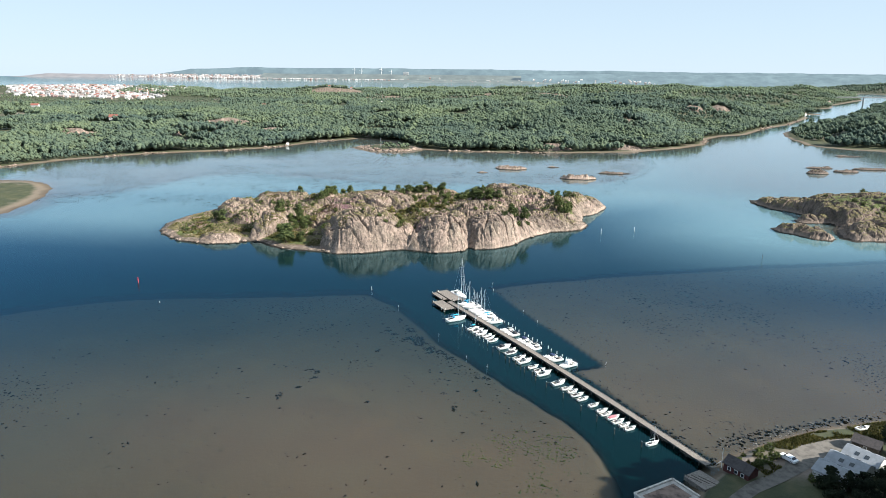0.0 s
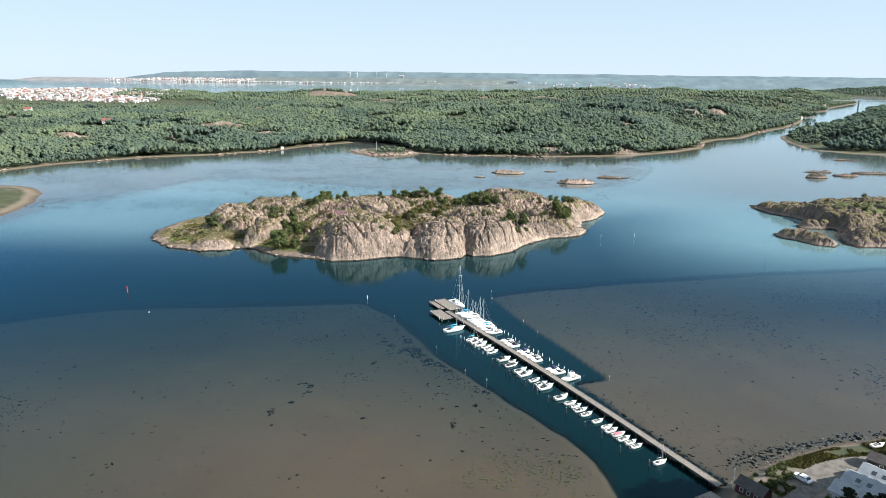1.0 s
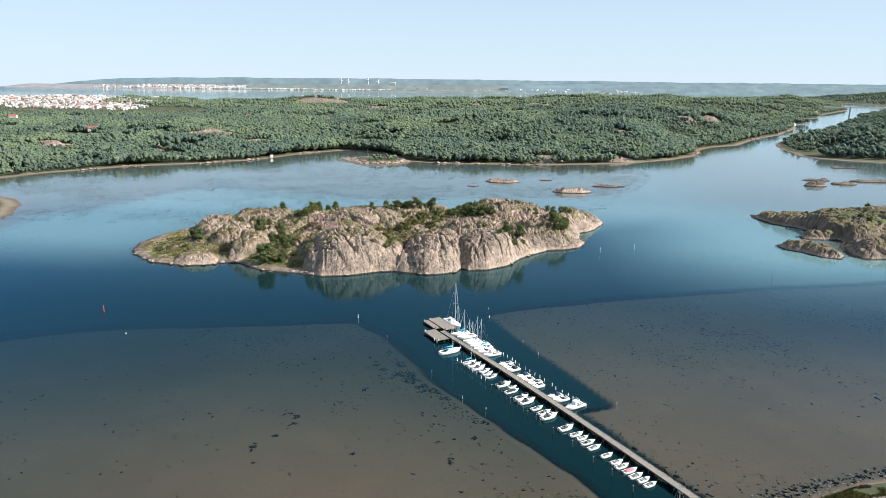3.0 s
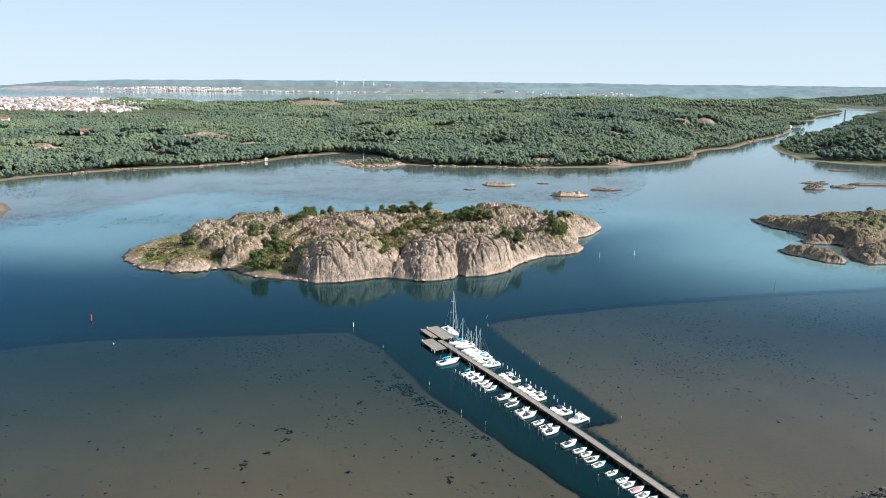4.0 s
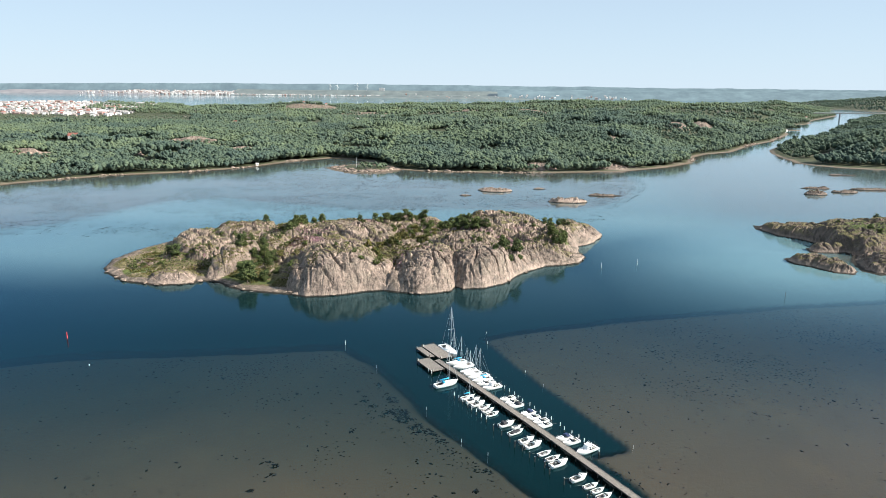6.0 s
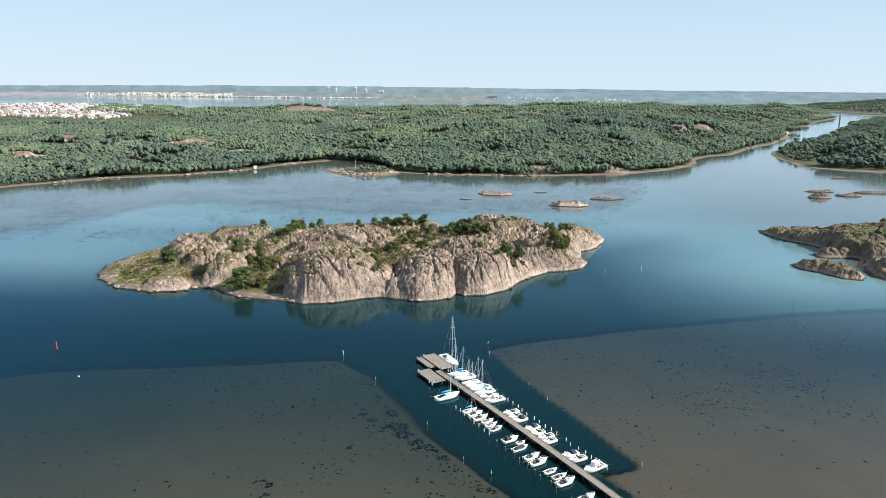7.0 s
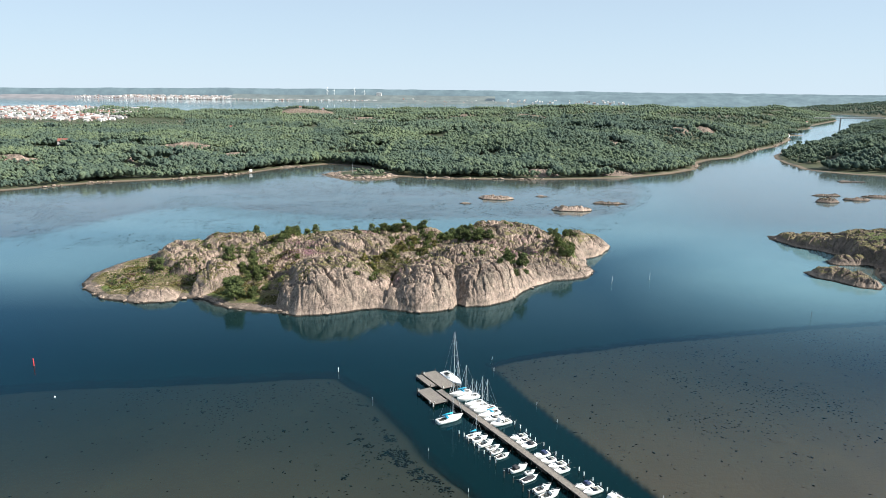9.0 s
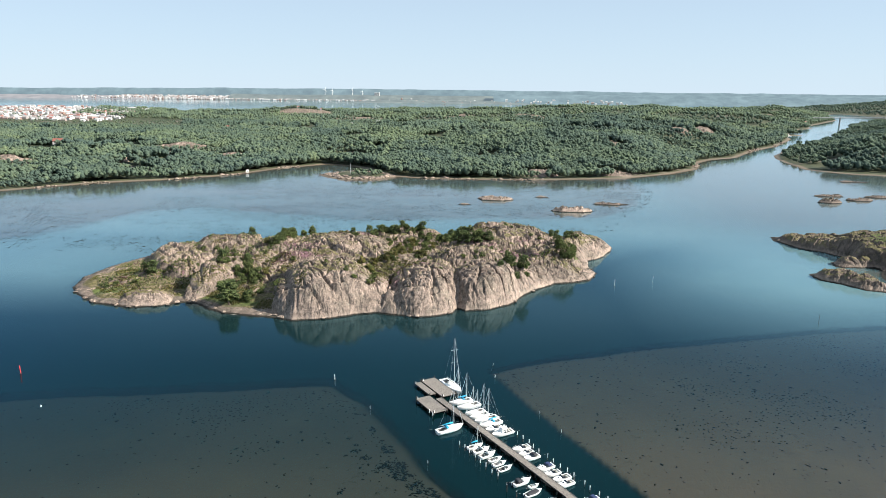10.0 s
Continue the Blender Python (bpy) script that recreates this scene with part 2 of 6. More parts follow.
# ---- numbers for the terrain ----
def lattice(ix, iy, seed):
    h = (ix * 374761393 + iy * 668265263 + seed * 974711) & 0x7FFFFFFF
    h = ((h ^ (h >> 13)) * 1274126177) & 0x7FFFFFFF
    return ((h ^ (h >> 16)) & 0xFFFF) / 65535.0


def value_noise(x, y, seed):
    ix, iy = np.floor(x).astype(np.int64), np.floor(y).astype(np.int64)
    fx, fy = x - ix, y - iy
    fx, fy = fx * fx * (3 - 2 * fx), fy * fy * (3 - 2 * fy)
    a = lattice(ix, iy, seed) * (1 - fx) + lattice(ix + 1, iy, seed) * fx
    b = lattice(ix, iy + 1, seed) * (1 - fx) + lattice(ix + 1, iy + 1, seed) * fx
    return a * (1 - fy) + b * fy


def fbm(x, y, size, octaves=4, seed=0, gain=0.5):
    """Noise in 0..1, about 0.5 on the mean; size: metres of its largest lumps."""
    x, y = np.asarray(x, float) / size, np.asarray(y, float) / size
    total, amp, norm = 0.0, 1.0, 0.0
    for k in range(octaves):
        total = total + amp * value_noise(x * 2 ** k + 13.7 * k, y * 2 ** k - 7.1 * k, seed + k)
        norm += amp
        amp *= gain
    return total / norm


def blocks(x, y, size, seed, squash=1.0):
    """Jointed blocks: each point's block height in -0.5..0.5 and its distance to the joint, 0..about 0.6."""
    wx = x + size * 0.9 * (fbm(x, y, size * 1.6, 3, seed + 9) - 0.5)
    wy = y + size * 0.9 * (fbm(x, y, size * 1.6, 3, seed + 19) - 0.5)
    px, py = wx / size, wy / (size * squash)
    ix, iy = np.floor(px).astype(np.int64), np.floor(py).astype(np.int64)
    f1, f2, val = np.full(np.shape(px), 9.0), np.full(np.shape(px), 9.0), np.zeros(np.shape(px))
    for dx in (-1, 0, 1):
        for dy in (-1, 0, 1):
            cx, cy = ix + dx, iy + dy
            d = np.hypot(cx + lattice(cx, cy, seed) - px, cy + lattice(cx, cy, seed + 1) - py)
            closer = d < f1
            f2 = np.where(closer, f1, np.minimum(f2, d))
            val = np.where(closer, lattice(cx, cy, seed + 2) - 0.5, val)
            f1 = np.minimum(f1, d)
    return val, f2 - f1


def smooth(a, b, v):
    t = np.clip((v - a) / (b - a), 0, 1)
    return t * t * (3 - 2 * t)


def inside(poly, x, y):
    """Metres to the polygon's edge, positive inside."""
    x, y = np.asarray(x, float), np.asarray(y, float)
    best = np.full(x.shape, 1e9)
    odd = np.zeros(x.shape, bool)
    for (ax, ay), (bx, by) in zip(poly, poly[1:] + poly[:1]):
        ex, ey = bx - ax, by - ay
        t = np.clip(((x - ax) * ex + (y - ay) * ey) / (ex * ex + ey * ey), 0, 1)
        best = np.minimum(best, np.hypot(x - ax - t * ex, y - ay - t * ey))
        if ay != by:
            odd ^= ((ay > y) != (by > y)) & (x < ax + (y - ay) * ex / (by - ay))
    return np.where(odd, best, -best)


def axis(*spans):
    return np.concatenate([np.arange(a, b, s) for a, b, s in spans])


def mesh_of(name, verts, faces, material, smooth_shade=False):
    """verts: (n, 3) array; faces: (m, 3) or (m, 4) array of indices."""
    me = bpy.data.meshes.new(name)
    verts, faces = np.asarray(verts, np.float32), np.asarray(faces, np.int32)
    k = faces.shape[1]
    me.vertices.add(len(verts))
    me.vertices.foreach_set("co", verts.ravel())
    me.loops.add(faces.size)
    me.loops.foreach_set("vertex_index", faces.ravel())
    me.polygons.add(len(faces))
    me.polygons.foreach_set("loop_start", np.arange(0, faces.size, k, dtype=np.int32))
    me.polygons.foreach_set("use_smooth", np.full(len(faces), smooth_shade))
    me.update(calc_edges=True)
    me.validate()
    me.materials.append(material)
    return me


def sheet(name, xs, ys, zs, material, keep=None, smooth_shade=True):
    nx, ny = len(xs), len(ys)
    gx, gy = np.meshgrid(xs, ys)
    idx = np.arange(nx * ny).reshape(ny, nx)
    f = np.stack([idx[:-1, :-1], idx[:-1, 1:], idx[1:, 1:], idx[1:, :-1]], -1).reshape(-1, 4)
    if keep is not None:
        f = f[keep.ravel()[f].any(1)]
    return mesh_of(name, np.stack([gx.ravel(), gy.ravel(), zs.ravel()], -1), f, material, smooth_shade)


MAINLAND = [(-2600, 150), (-900, 330), (-620, 470), (-459, 600), (-433, 662), (-376, 725), (-309, 764), (-264, 808), (-234, 872), (-189, 925),
            (-150, 905), (-115, 850), (-92, 816), (-54, 801), (11, 801), (75, 807), (155, 830), (219, 880), (262, 930), (287, 1007), (317, 1052),
            (365, 1089), (435, 1210), (512, 1311), (596, 1459), (632, 1528), (650, 1620), (700, 1640), (716, 1655), (705, 1740), (780, 1850), (868, 1948), (900, 2040), (962, 2141), (1197, 2491),
            (1300, 2750), (1453, 3076), (1554, 3240), (1560, 3500), (1100, 3500), (900, 3200), (300, 3150), (-300, 3050), (-560, 2900), (-850, 2650), (-1010, 2440), (-1150, 2470), (-1500, 2520), (-2000, 2480), (-2600, 2300)]
RIGHT_LAND = [(437, 1125), (422, 1080), (410, 1020), (398, 951), (409, 928), (435, 905), (467, 892), (900, 800), (2600, 800), (3000, 2400), (1650, 2500), (1447, 2648), (1330, 2520),
              (1229, 2344), (980, 1990), (791, 1665), (704, 1526), (597, 1351), (516, 1266), (478, 1197)]
FAR_HILL = [(1554, 3240), (1600, 3010), (1750, 2860), (3200, 2700), (3600, 3900), (2400, 4500), (1790, 4300), (1700, 4000)]
HEADLAND = [(-168, 822), (-155, 800), (-140, 784), (-107, 790), (-92, 816), (-112, 840), (-150, 846)]
SPIT = [(-900, 520), (-404, 527), (-386, 529), (-364, 518), (-349, 499), (-335, 470), (-327, 440), (-320, 414), (-420, 380), (-900, 340)]
BEACH = [(55, 148), (60.5, 155.5), (66, 161.5), (75, 168), (84.4, 173.4), (93.7, 178.3), (102, 181), (114.5, 185.3), (160, 196), (260, 215), (400, 215),
         (400, -700), (-300, -700), (-120, 60), (-20, 90), (28, 110), (40, 128), (50, 140)]
HILL = [(66, 20), (86, 103), (102, 126), (112, 150), (120, 154), (135, 155), (170, 151), (240, 148), (300, 100), (300, -200), (60, -200)]
FLAT_WEST = [(-700, 190), (-320, 190), (-189, 240), (-174, 252), (-155, 260), (-133, 266), (-110, 270), (-86, 273), (-63, 278), (-51, 280), (-39, 268.5),
             (-27, 246.7), (-16.5, 228), (-3.6, 212.4), (6, 199.7), (12.8, 188.8), (19, 179.7), (24.8, 172.3), (29.9, 164), (32.5, 156), (33, 148),
             (31.7, 140), (22, 120), (0, 60), (-700, 60)]
FLAT_EAST = [(0, 294), (9.6, 273.5), (20.4, 252.2), (29.8, 236), (41, 213.8), (35, 211), (29.5, 209), (43, 186), (60, 157), (80, 150), (420, 150), (420, 400),
             (204, 362.5), (136, 345.6), (92, 332), (63.5, 323), (36, 312), (9.7, 299.2)]
FLAT_NORTH = [(-460, 600), (-420, 560), (-330, 455), (-288, 480), (-275, 529), (-254, 578), (-216, 603), (-161, 581), (-99, 560), (-20, 570), (43, 580), (78, 583),
              (94, 598), (126, 645), (151, 718), (158, 790), (160, 840), (0, 830), (-120, 860), (-180, 940), (-250, 900), (-330, 800), (-440, 690)]
ISLAND = [(-194, 379), (-185.5, 368.5), (-173, 357), (-155, 351.5), (-143, 352.6), (-136.6, 357.3), (-131, 361), (-121, 354.7), (-110, 347), (-93, 344), (-87, 343.5),
          (-78.7, 339.8), (-66, 343.7), (-54, 349.4), (-46, 352.5), (-38, 350), (-29.5, 348), (-19, 350.8), (-13.8, 354.2), (-12, 362), (-8, 357.6),
          (2.4, 361.5), (10.7, 367.3), (17.4, 380.5), (23.2, 391), (34.6, 404), (45.7, 407.7), (53, 412), (59, 426), (56, 437), (58, 451.6), (69.5, 464),
          (78, 485), (70, 500), (45, 510), (5, 505), (-45, 500), (-95, 488), (-135, 474), (-166, 460), (-186, 442), (-195, 420), (-198, 396)]


# clear patches in the woods: fields first, then bare knolls (x, y, half-widths)
FIELDS = [(-520, 1000, 78, 36), (-575, 975, 30, 46), (-548, 915, 30, 38), (-172, 1065, 16, 13), (-430, 1680, 60, 70), (-520, 1550, 30, 50)]
KNOLLS = [(-395, 975, 48, 24), (-306, 922, 20, 20), (-505, 800, 26, 16), (-414, 846, 16, 14), (-45, 1425, 44, 26), (64, 832, 20, 14), (-560, 812, 26, 16), (-527, 940, 16, 14),
          (143, 853, 26, 15), (-150, 1330, 30, 18), (-330, 1500, 46, 24), (-440, 1560, 40, 22), (120, 1800, 60, 30), (-60, 1950, 60, 30), (330, 1250, 18, 30), (420, 1420, 22, 44), (480, 1560, 20, 40),
          (300, 1500, 40, 26), (20, 1250, 26, 16), (190, 1050, 20, 14), (-330, 2000, 70, 40), (-560, 2330, 90, 60)]


def mainland_height(x, y):
    d = inside(MAINLAND, x, y)
    hills = fbm(x, y, 300, 4, 5)
    lumps = fbm(x, y, 95, 4, 9)
    inland = smooth(12, 200, d)
    west = smooth(60, -480, x)
    relief = smooth(0.28, 0.72, hills)
    top = (4 + 26 * relief) * (1 - west) + west * (1 + 8 * relief) * smooth(1550, 1000, y)
    top = top * (1 - 0.30 * smooth(1000, 1500, y)) * (1 - 0.45 * smooth(1700, 2500, y) * smooth(350, -100, x))
    h = 1.2 * smooth(-4, 10, d) + inland * top + smooth(15, 110, d) * (15 - 5 * west) * (lumps - 0.32)
    east = smooth(120, 480, x) * smooth(15, 170, d)
    h = h + east * (4 + 10 * hills) * (1 - 0.85 * smooth(1500, 2300, y))
    for cx, cy, rx, ry in KNOLLS:
        h = h + (6 - 2 * smooth(1200, 1500, cy)) * np.exp(-((x - cx) / (1.35 * rx)) ** 2 - ((y - cy) / (1.35 * ry + 12)) ** 2) * smooth(5, 60, d)
    h = h + 20 * np.exp(-((x + 600) / 120) ** 2 - ((y - 2400) / 80) ** 2)
    h = h + (3 * smooth(-560, -800, x) + 9 * smooth(-860, -1250, x)) * smooth(1540, 2250, y) * smooth(0, 120, d)
    return np.where(d > -30, np.maximum(h, -9), -9) - 3.5 * smooth(0, -30, d)


def ground_height(x, y):
    z = -5.5 + 3.4 * smooth(420, 600, y) * smooth(1200, 1000, y) + 1.5 * smooth(90, 240, x) * smooth(360, 440, y)
    edge = 5 * (fbm(x, y, 22, 4, 31) - 0.5)
    dw, de = inside(FLAT_WEST, x, y) + edge, inside(FLAT_EAST, x, y) + edge * 0.7
    west = -0.20 - 1.5 * smooth(150, 285, y) - 0.65 * smooth(-30, -190, x) + 0.35 * (fbm(x, y, 60, 4, 3) - 0.5)
    east = -0.22 - 1.35 * smooth(180, 350, y) + 0.35 * (fbm(x, y, 60, 4, 3) - 0.5)
    z = np.maximum(z, -5.5 + (west + 5.5) * smooth(-5.5, -0.5, dw))
    z = np.maximum(z, -5.5 + (east + 5.5) * smooth(-2.0, 0.4, de))
    dn = inside(FLAT_NORTH, x, y) + 26 * (fbm(x, y, 90, 4, 8) - 0.5)
    z = np.maximum(z, -5.5 + (4.95 + 0.8 * (fbm(x, y * 2.2, 60, 5, 12) - 0.5)) * smooth(-25, 8, dn))
    z = np.maximum(z, -5.5 + 5.38 * np.exp(-(((x - 226) / 40) ** 2 + ((y - 434) / 36) ** 2) ** 2))
    dm = inside(MAINLAND, x, y)
    z = np.where(dm > -12, np.maximum(z, mainland_height(x, y)), z)
    dr = inside(RIGHT_LAND, x, y) + 10 * (fbm(x, y, 60, 3, 17) - 0.5)
    hr = -1 + 2.2 * smooth(-10, 10, dr) + smooth(25, 150, dr) * (12 + 18 * fbm(x, y, 260, 3, 4)) 
    z = np.where(dr > -14, np.maximum(z, hr), z)
    df = inside(FAR_HILL, x, y) + 60 * (fbm(x, y, 200, 3, 18) - 0.5)
    z = np.where(df > -14, np.maximum(z, 1 + smooth(0, 420, df) * (22 + 44 * fbm(x, y, 500, 4, 19))), z)
    for poly, top, seed in ((HEADLAND, 3.0, 40), (SPIT, 1.9, 44)):
        d = inside(poly, x, y) + 5 * (fbm(x, y, 25, 3, seed) - 0.5)
        z = np.maximum(z, np.where(d > -25, -1.2 + 1.5 * smooth(-25, 0, d) + top * smooth(-2, 14, d) * (0.3 + fbm(x, y, 18, 4, seed + 3)), -9))
    db = inside(BEACH, x, y) + 2.0 * (fbm(x, y, 9, 3, 51) - 0.5)
    z = np.maximum(z, np.where(db > -4, -0.6 + 0.6 * smooth(-4, 0, db) + 1.7 * smooth(0, 5, db) + 7 * smooth(22, 80, db), -9))
    # wooded hill south-east of the cabins
    z = z + 48 * smooth(0, 14, inside(HILL, x, y))
    # bed of the bay round the island
    di = inside(ISLAND, x, y)
    return np.maximum(z, np.where(di > -3, -4.0 + 3 * smooth(-3, 0, di), -9))


GX = axis((-5200, -1600, 150), (-1600, -640, 30), (-640, -216, 8), (-216, 232, 1.6), (232, 700, 8), (700, 1700, 25), (1700, 5300, 150))
GY = axis((-800, 100, 60), (100, 424, 1.6), (424, 1000, 6.5), (1000, 2600, 18), (2600, 5100, 80))
_gx, _gy = np.meshgrid(GX, GY)
ground = tagged(new("ground", sheet("ground", GX, GY, ground_height(_gx, _gy), BED)), "brown tidal mud running up into grassy wooded shores", "ground", kind="structure")
WX = axis((-5200, -1600, 300), (-1600, -640, 60), (-640, -216, 16), (-216, -60, 3.2), (-60, 66, 1.6), (66, 232, 3.2), (232, 700, 16), (700, 1700, 50), (1700, 5300, 150))
WY = axis((-800, 100, 100), (100, 150, 3.2), (150, 312, 1.6), (312, 424, 3.2), (424, 1000, 13), (1000, 2600, 36), (2600, 5100, 80))
_wx, _wy = np.meshgrid(WX, WY)
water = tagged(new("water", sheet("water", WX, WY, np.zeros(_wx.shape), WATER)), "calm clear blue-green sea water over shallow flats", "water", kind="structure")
_depth = water.data.attributes.new("depth", "FLOAT", "POINT")
_depth.data.foreach_set("value", np.clip(-ground_height(_wx, _wy), 0, 6).astype(np.float32).ravel())
# outer bay painted paler for silt and reflected sky; dredged and tidal channels clear
_silt_sheen = water.data.attributes.new("silt_sheen", "FLOAT", "POINT")
_silt_sheen.data.foreach_set("value", np.clip(np.maximum.reduce([smooth(20, 170, _wx) * smooth(285, 430, _wy), smooth(400, 540, _wy), 0.75 * smooth(-60, -230, _wx) * smooth(318, 420, _wy), 0.13 * smooth(285, 400, _wy)]), 0, 1).astype(np.float32).ravel())


# ---- rock islands ----
# whalebacks of the island: centre, half-widths, turn, top, roundness of the brow
DOMES = [(-68, 372, 26, 35, 8, 17.4, 0.62), (-84, 362, 9, 20, 14, 11.5, 0.5), (-52, 366, 13, 20, -12, 12.4, 0.5), (-25, 376, 19, 31, -4, 14.6, 0.56), (-36, 366, 9, 18, -22, 9.5, 0.5),
         (1, 385, 18, 31, -14, 15.0, 0.58), (17, 392, 11, 18, -30, 10.0, 0.6), (31, 414, 16, 18, -40, 9.5, 0.55), (48, 421, 10, 13, 0, 5.6, 0.5),
         (-78, 438, 34, 32, 12, 15.0, 0.40), (-92, 412, 18, 15, 20, 12.0, 0.5), (-58, 420, 14, 12, 0, 12.6, 0.5), (-124, 388, 8.5, 26, -16, 12.4, 0.30), (-114, 408, 10, 22, -10, 11.6, 0.4),
         (-106, 436, 24, 26, 0, 12.8, 0.45), (-160, 430, 20, 26, 24, 9.6, 0.40), (-147, 410, 8, 20, -10, 8.6, 0.30), (-138, 440, 27, 24, 0, 12.6, 0.5), (-7, 416, 21, 17, 10, 15.4, 0.45), (-22, 402, 12, 9, 0, 12.0, 0.5),
         (11, 464, 33, 26, 8, 17.0, 0.5), (-6, 442, 18, 14, 0, 13.6, 0.5), (-44, 466, 30, 21, 0, 12.2, 0.45), (34, 440, 22, 18, 0, 12.0, 0.45), (55, 457, 16, 24, -20, 14.4, 0.42), (66, 480, 12, 18, -16, 9.0, 0.45),
         (-149, 361, 11, 8, 10, 6.8, 0.5), (-172, 386, 8, 6, 0, 3.6, 0.5), (-163, 396, 9, 7, 0, 4.6, 0.5), (-180, 372, 7, 5, 0, 2.8, 0.5), (-166, 358, 8, 4, 0, 2.6, 0.5)]


def whalebacks(domes, floor_z, x, y):
    """The highest of the floor and the rounded rocks, and by how much it tops the next."""
    best, second = floor_z, floor_z - 9
    for cx, cy, rx, ry, turn, top, brow in domes:
        c, s = math.cos(radians(turn)), math.sin(radians(turn))
        u, v = ((x - cx) * c + (y - cy) * s) / rx, ((y - cy) * c - (x - cx) * s) / ry
        r = np.abs(u) ** 2.5 + np.abs(v) ** 2.5
        h = np.where(r < 1, top * np.clip(1 - r, 0, 1) ** brow, -9)
        second = np.maximum(second, np.minimum(best, h))
        best = np.maximum(best, h)
    return best, best - second


def joints(x, y, size, turn, stretch, seed, width):
    """Long wandering cracks, 1 on the crack: turn gives their run in degrees from the y axis."""
    c, s = math.cos(radians(turn)), math.sin(radians(turn))
    a, b = x * c + y * s, y * c - x * s
    return smooth(width, 0.0, np.abs(fbm(a, b * stretch, size, 3, seed) - 0.5) * 2)


def island_parts(x, y):
    """Height without the shore, and how deep in a crease between two whalebacks each point lies, 0..1."""
    d = inside(ISLAND, x, y)
    wx, wy = x + 7 * (fbm(x, y, 20, 4, 61) - 0.5), y + 7 * (fbm(x, y, 20, 4, 71) - 0.5)
    west = smooth(-126, -138, x + 0.25 * (y - 380))
    floor_z = 9.0 * smooth(0, 34, d) * (1 - west) + west * 2.1 * smooth(0, 7, d)
    scree = np.exp(-((x + 105) / 15.0) ** 2) * smooth(408, 372, y)
    floor_z = floor_z * (1 - scree) + scree * (0.9 + 8.5 * smooth(352, 412, y))
    floor_z = floor_z + 1.6 * (fbm(x, y, 16, 4, 66) - 0.5) * smooth(2, 8, d)
    best, gap = whalebacks(DOMES, floor_z, wx, wy)
    return best, smooth(2.6, 0.2, gap), d


def island_height(x, y):
    h, crease, d = island_parts(x, y)
    d = d + 2.6 * (fbm(x, y, 9, 4, 161) - 0.5)
    front = smooth(-96, -86, x) * smooth(30, 16, x) * smooth(412, 392, y)
    high = smooth(2.5, 6.0, h)
    h = h - 0.9 * crease * high
    # folds that run down the southern faces, and joints that cut across them
    east = smooth(-46, -38, x)
    sheer = front * high
    h = h - sheer * ((0.9 + 0.9 * east) * joints(x, y, 8.0, 16, 0.30, 77, 0.13) + 1.0 * joints(x, y, 6.0, -52, 0.8, 78, 0.11) + 0.7 * joints(x, y, 3.4, 48, 0.8, 79, 0.13) + (1.9 - 0.8 * east) * joints(x, y, 10.0, 66, 0.4, 80, 0.09))
    h = h - (1 - 0.5 * front) * high * (1.3 * joints(x, y, 13.0, 35, 0.35, 81, 0.10) + 1.2 * joints(x, y, 16.0, -52, 0.35, 82, 0.09) + 0.8 * joints(x, y, 5.0, 8, 0.5, 83, 0.10))
    v1, j1 = blocks(x + 0.3 * y, y - 0.2 * x, 13.0, 401, 0.6)
    v2, j2 = blocks(x, y, 4.6, 411, 0.7)
    h = h + (1 - 0.75 * front) * (high * (1.9 * v1 - 0.9 * smooth(0.12, 0.0, j1)) + smooth(1.0, 3.0, h) * (1.2 * v2 - 0.7 * smooth(0.14, 0.0, j2)))
    h = h + smooth(0.5, 5, d) * ((2.2 - 1.0 * front) * (fbm(x, y, 12, 4, 64) - 0.5) + (0.8 - 0.4 * front) * (fbm(x, y, 3.0, 3, 73) - 0.5))
    shore = np.sqrt(np.clip((d + 0.4) / (16 - 10 * front), 0, 1))
    return np.where(d > -4, np.maximum(h, 0.2) * shore + 0.45 - 1.3 * smooth(0.8, -3, d), -3)


# ground cover: (x, y, half-widths) of heather, of lush grass, of dry grass
HEATHS = [(-86, 404, 22, 9), (-96, 424, 12, 7), (-70, 452, 14, 7), (-41, 371, 4, 13), (-30, 392, 14, 4), (-2, 434, 20, 6), (18, 424, 20, 8), (-38, 448, 14, 6), (-148, 392, 7, 3), (30, 446, 14, 6), (4, 400, 8, 4)]
LUSH = [(236, 468, 20, 14), (258, 452, 16, 12), (-37, 397, 13, 6), (-124, 362, 16, 5), (-110, 356, 14, 4), (-172, 368, 16, 5), (50, 436, 5, 10)]
DRY = [(-142, 380, 14, 14), (-170, 375, 16, 10), (-160, 392, 14, 10), (-118, 420, 10, 12)]


def spread(spots, x, y):
    return np.clip(sum(np.exp(-(((x - cx) / rx) ** 2 + ((y - cy) / ry) ** 2)) for cx, cy, rx, ry in spots), 0, 1)


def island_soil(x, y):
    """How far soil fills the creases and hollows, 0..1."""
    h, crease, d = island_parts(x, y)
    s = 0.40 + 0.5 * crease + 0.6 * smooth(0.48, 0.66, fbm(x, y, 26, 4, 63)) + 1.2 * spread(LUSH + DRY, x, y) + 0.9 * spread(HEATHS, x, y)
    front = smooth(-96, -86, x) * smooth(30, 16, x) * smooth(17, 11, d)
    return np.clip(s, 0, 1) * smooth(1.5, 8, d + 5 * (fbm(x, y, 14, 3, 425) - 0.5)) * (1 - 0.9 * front)


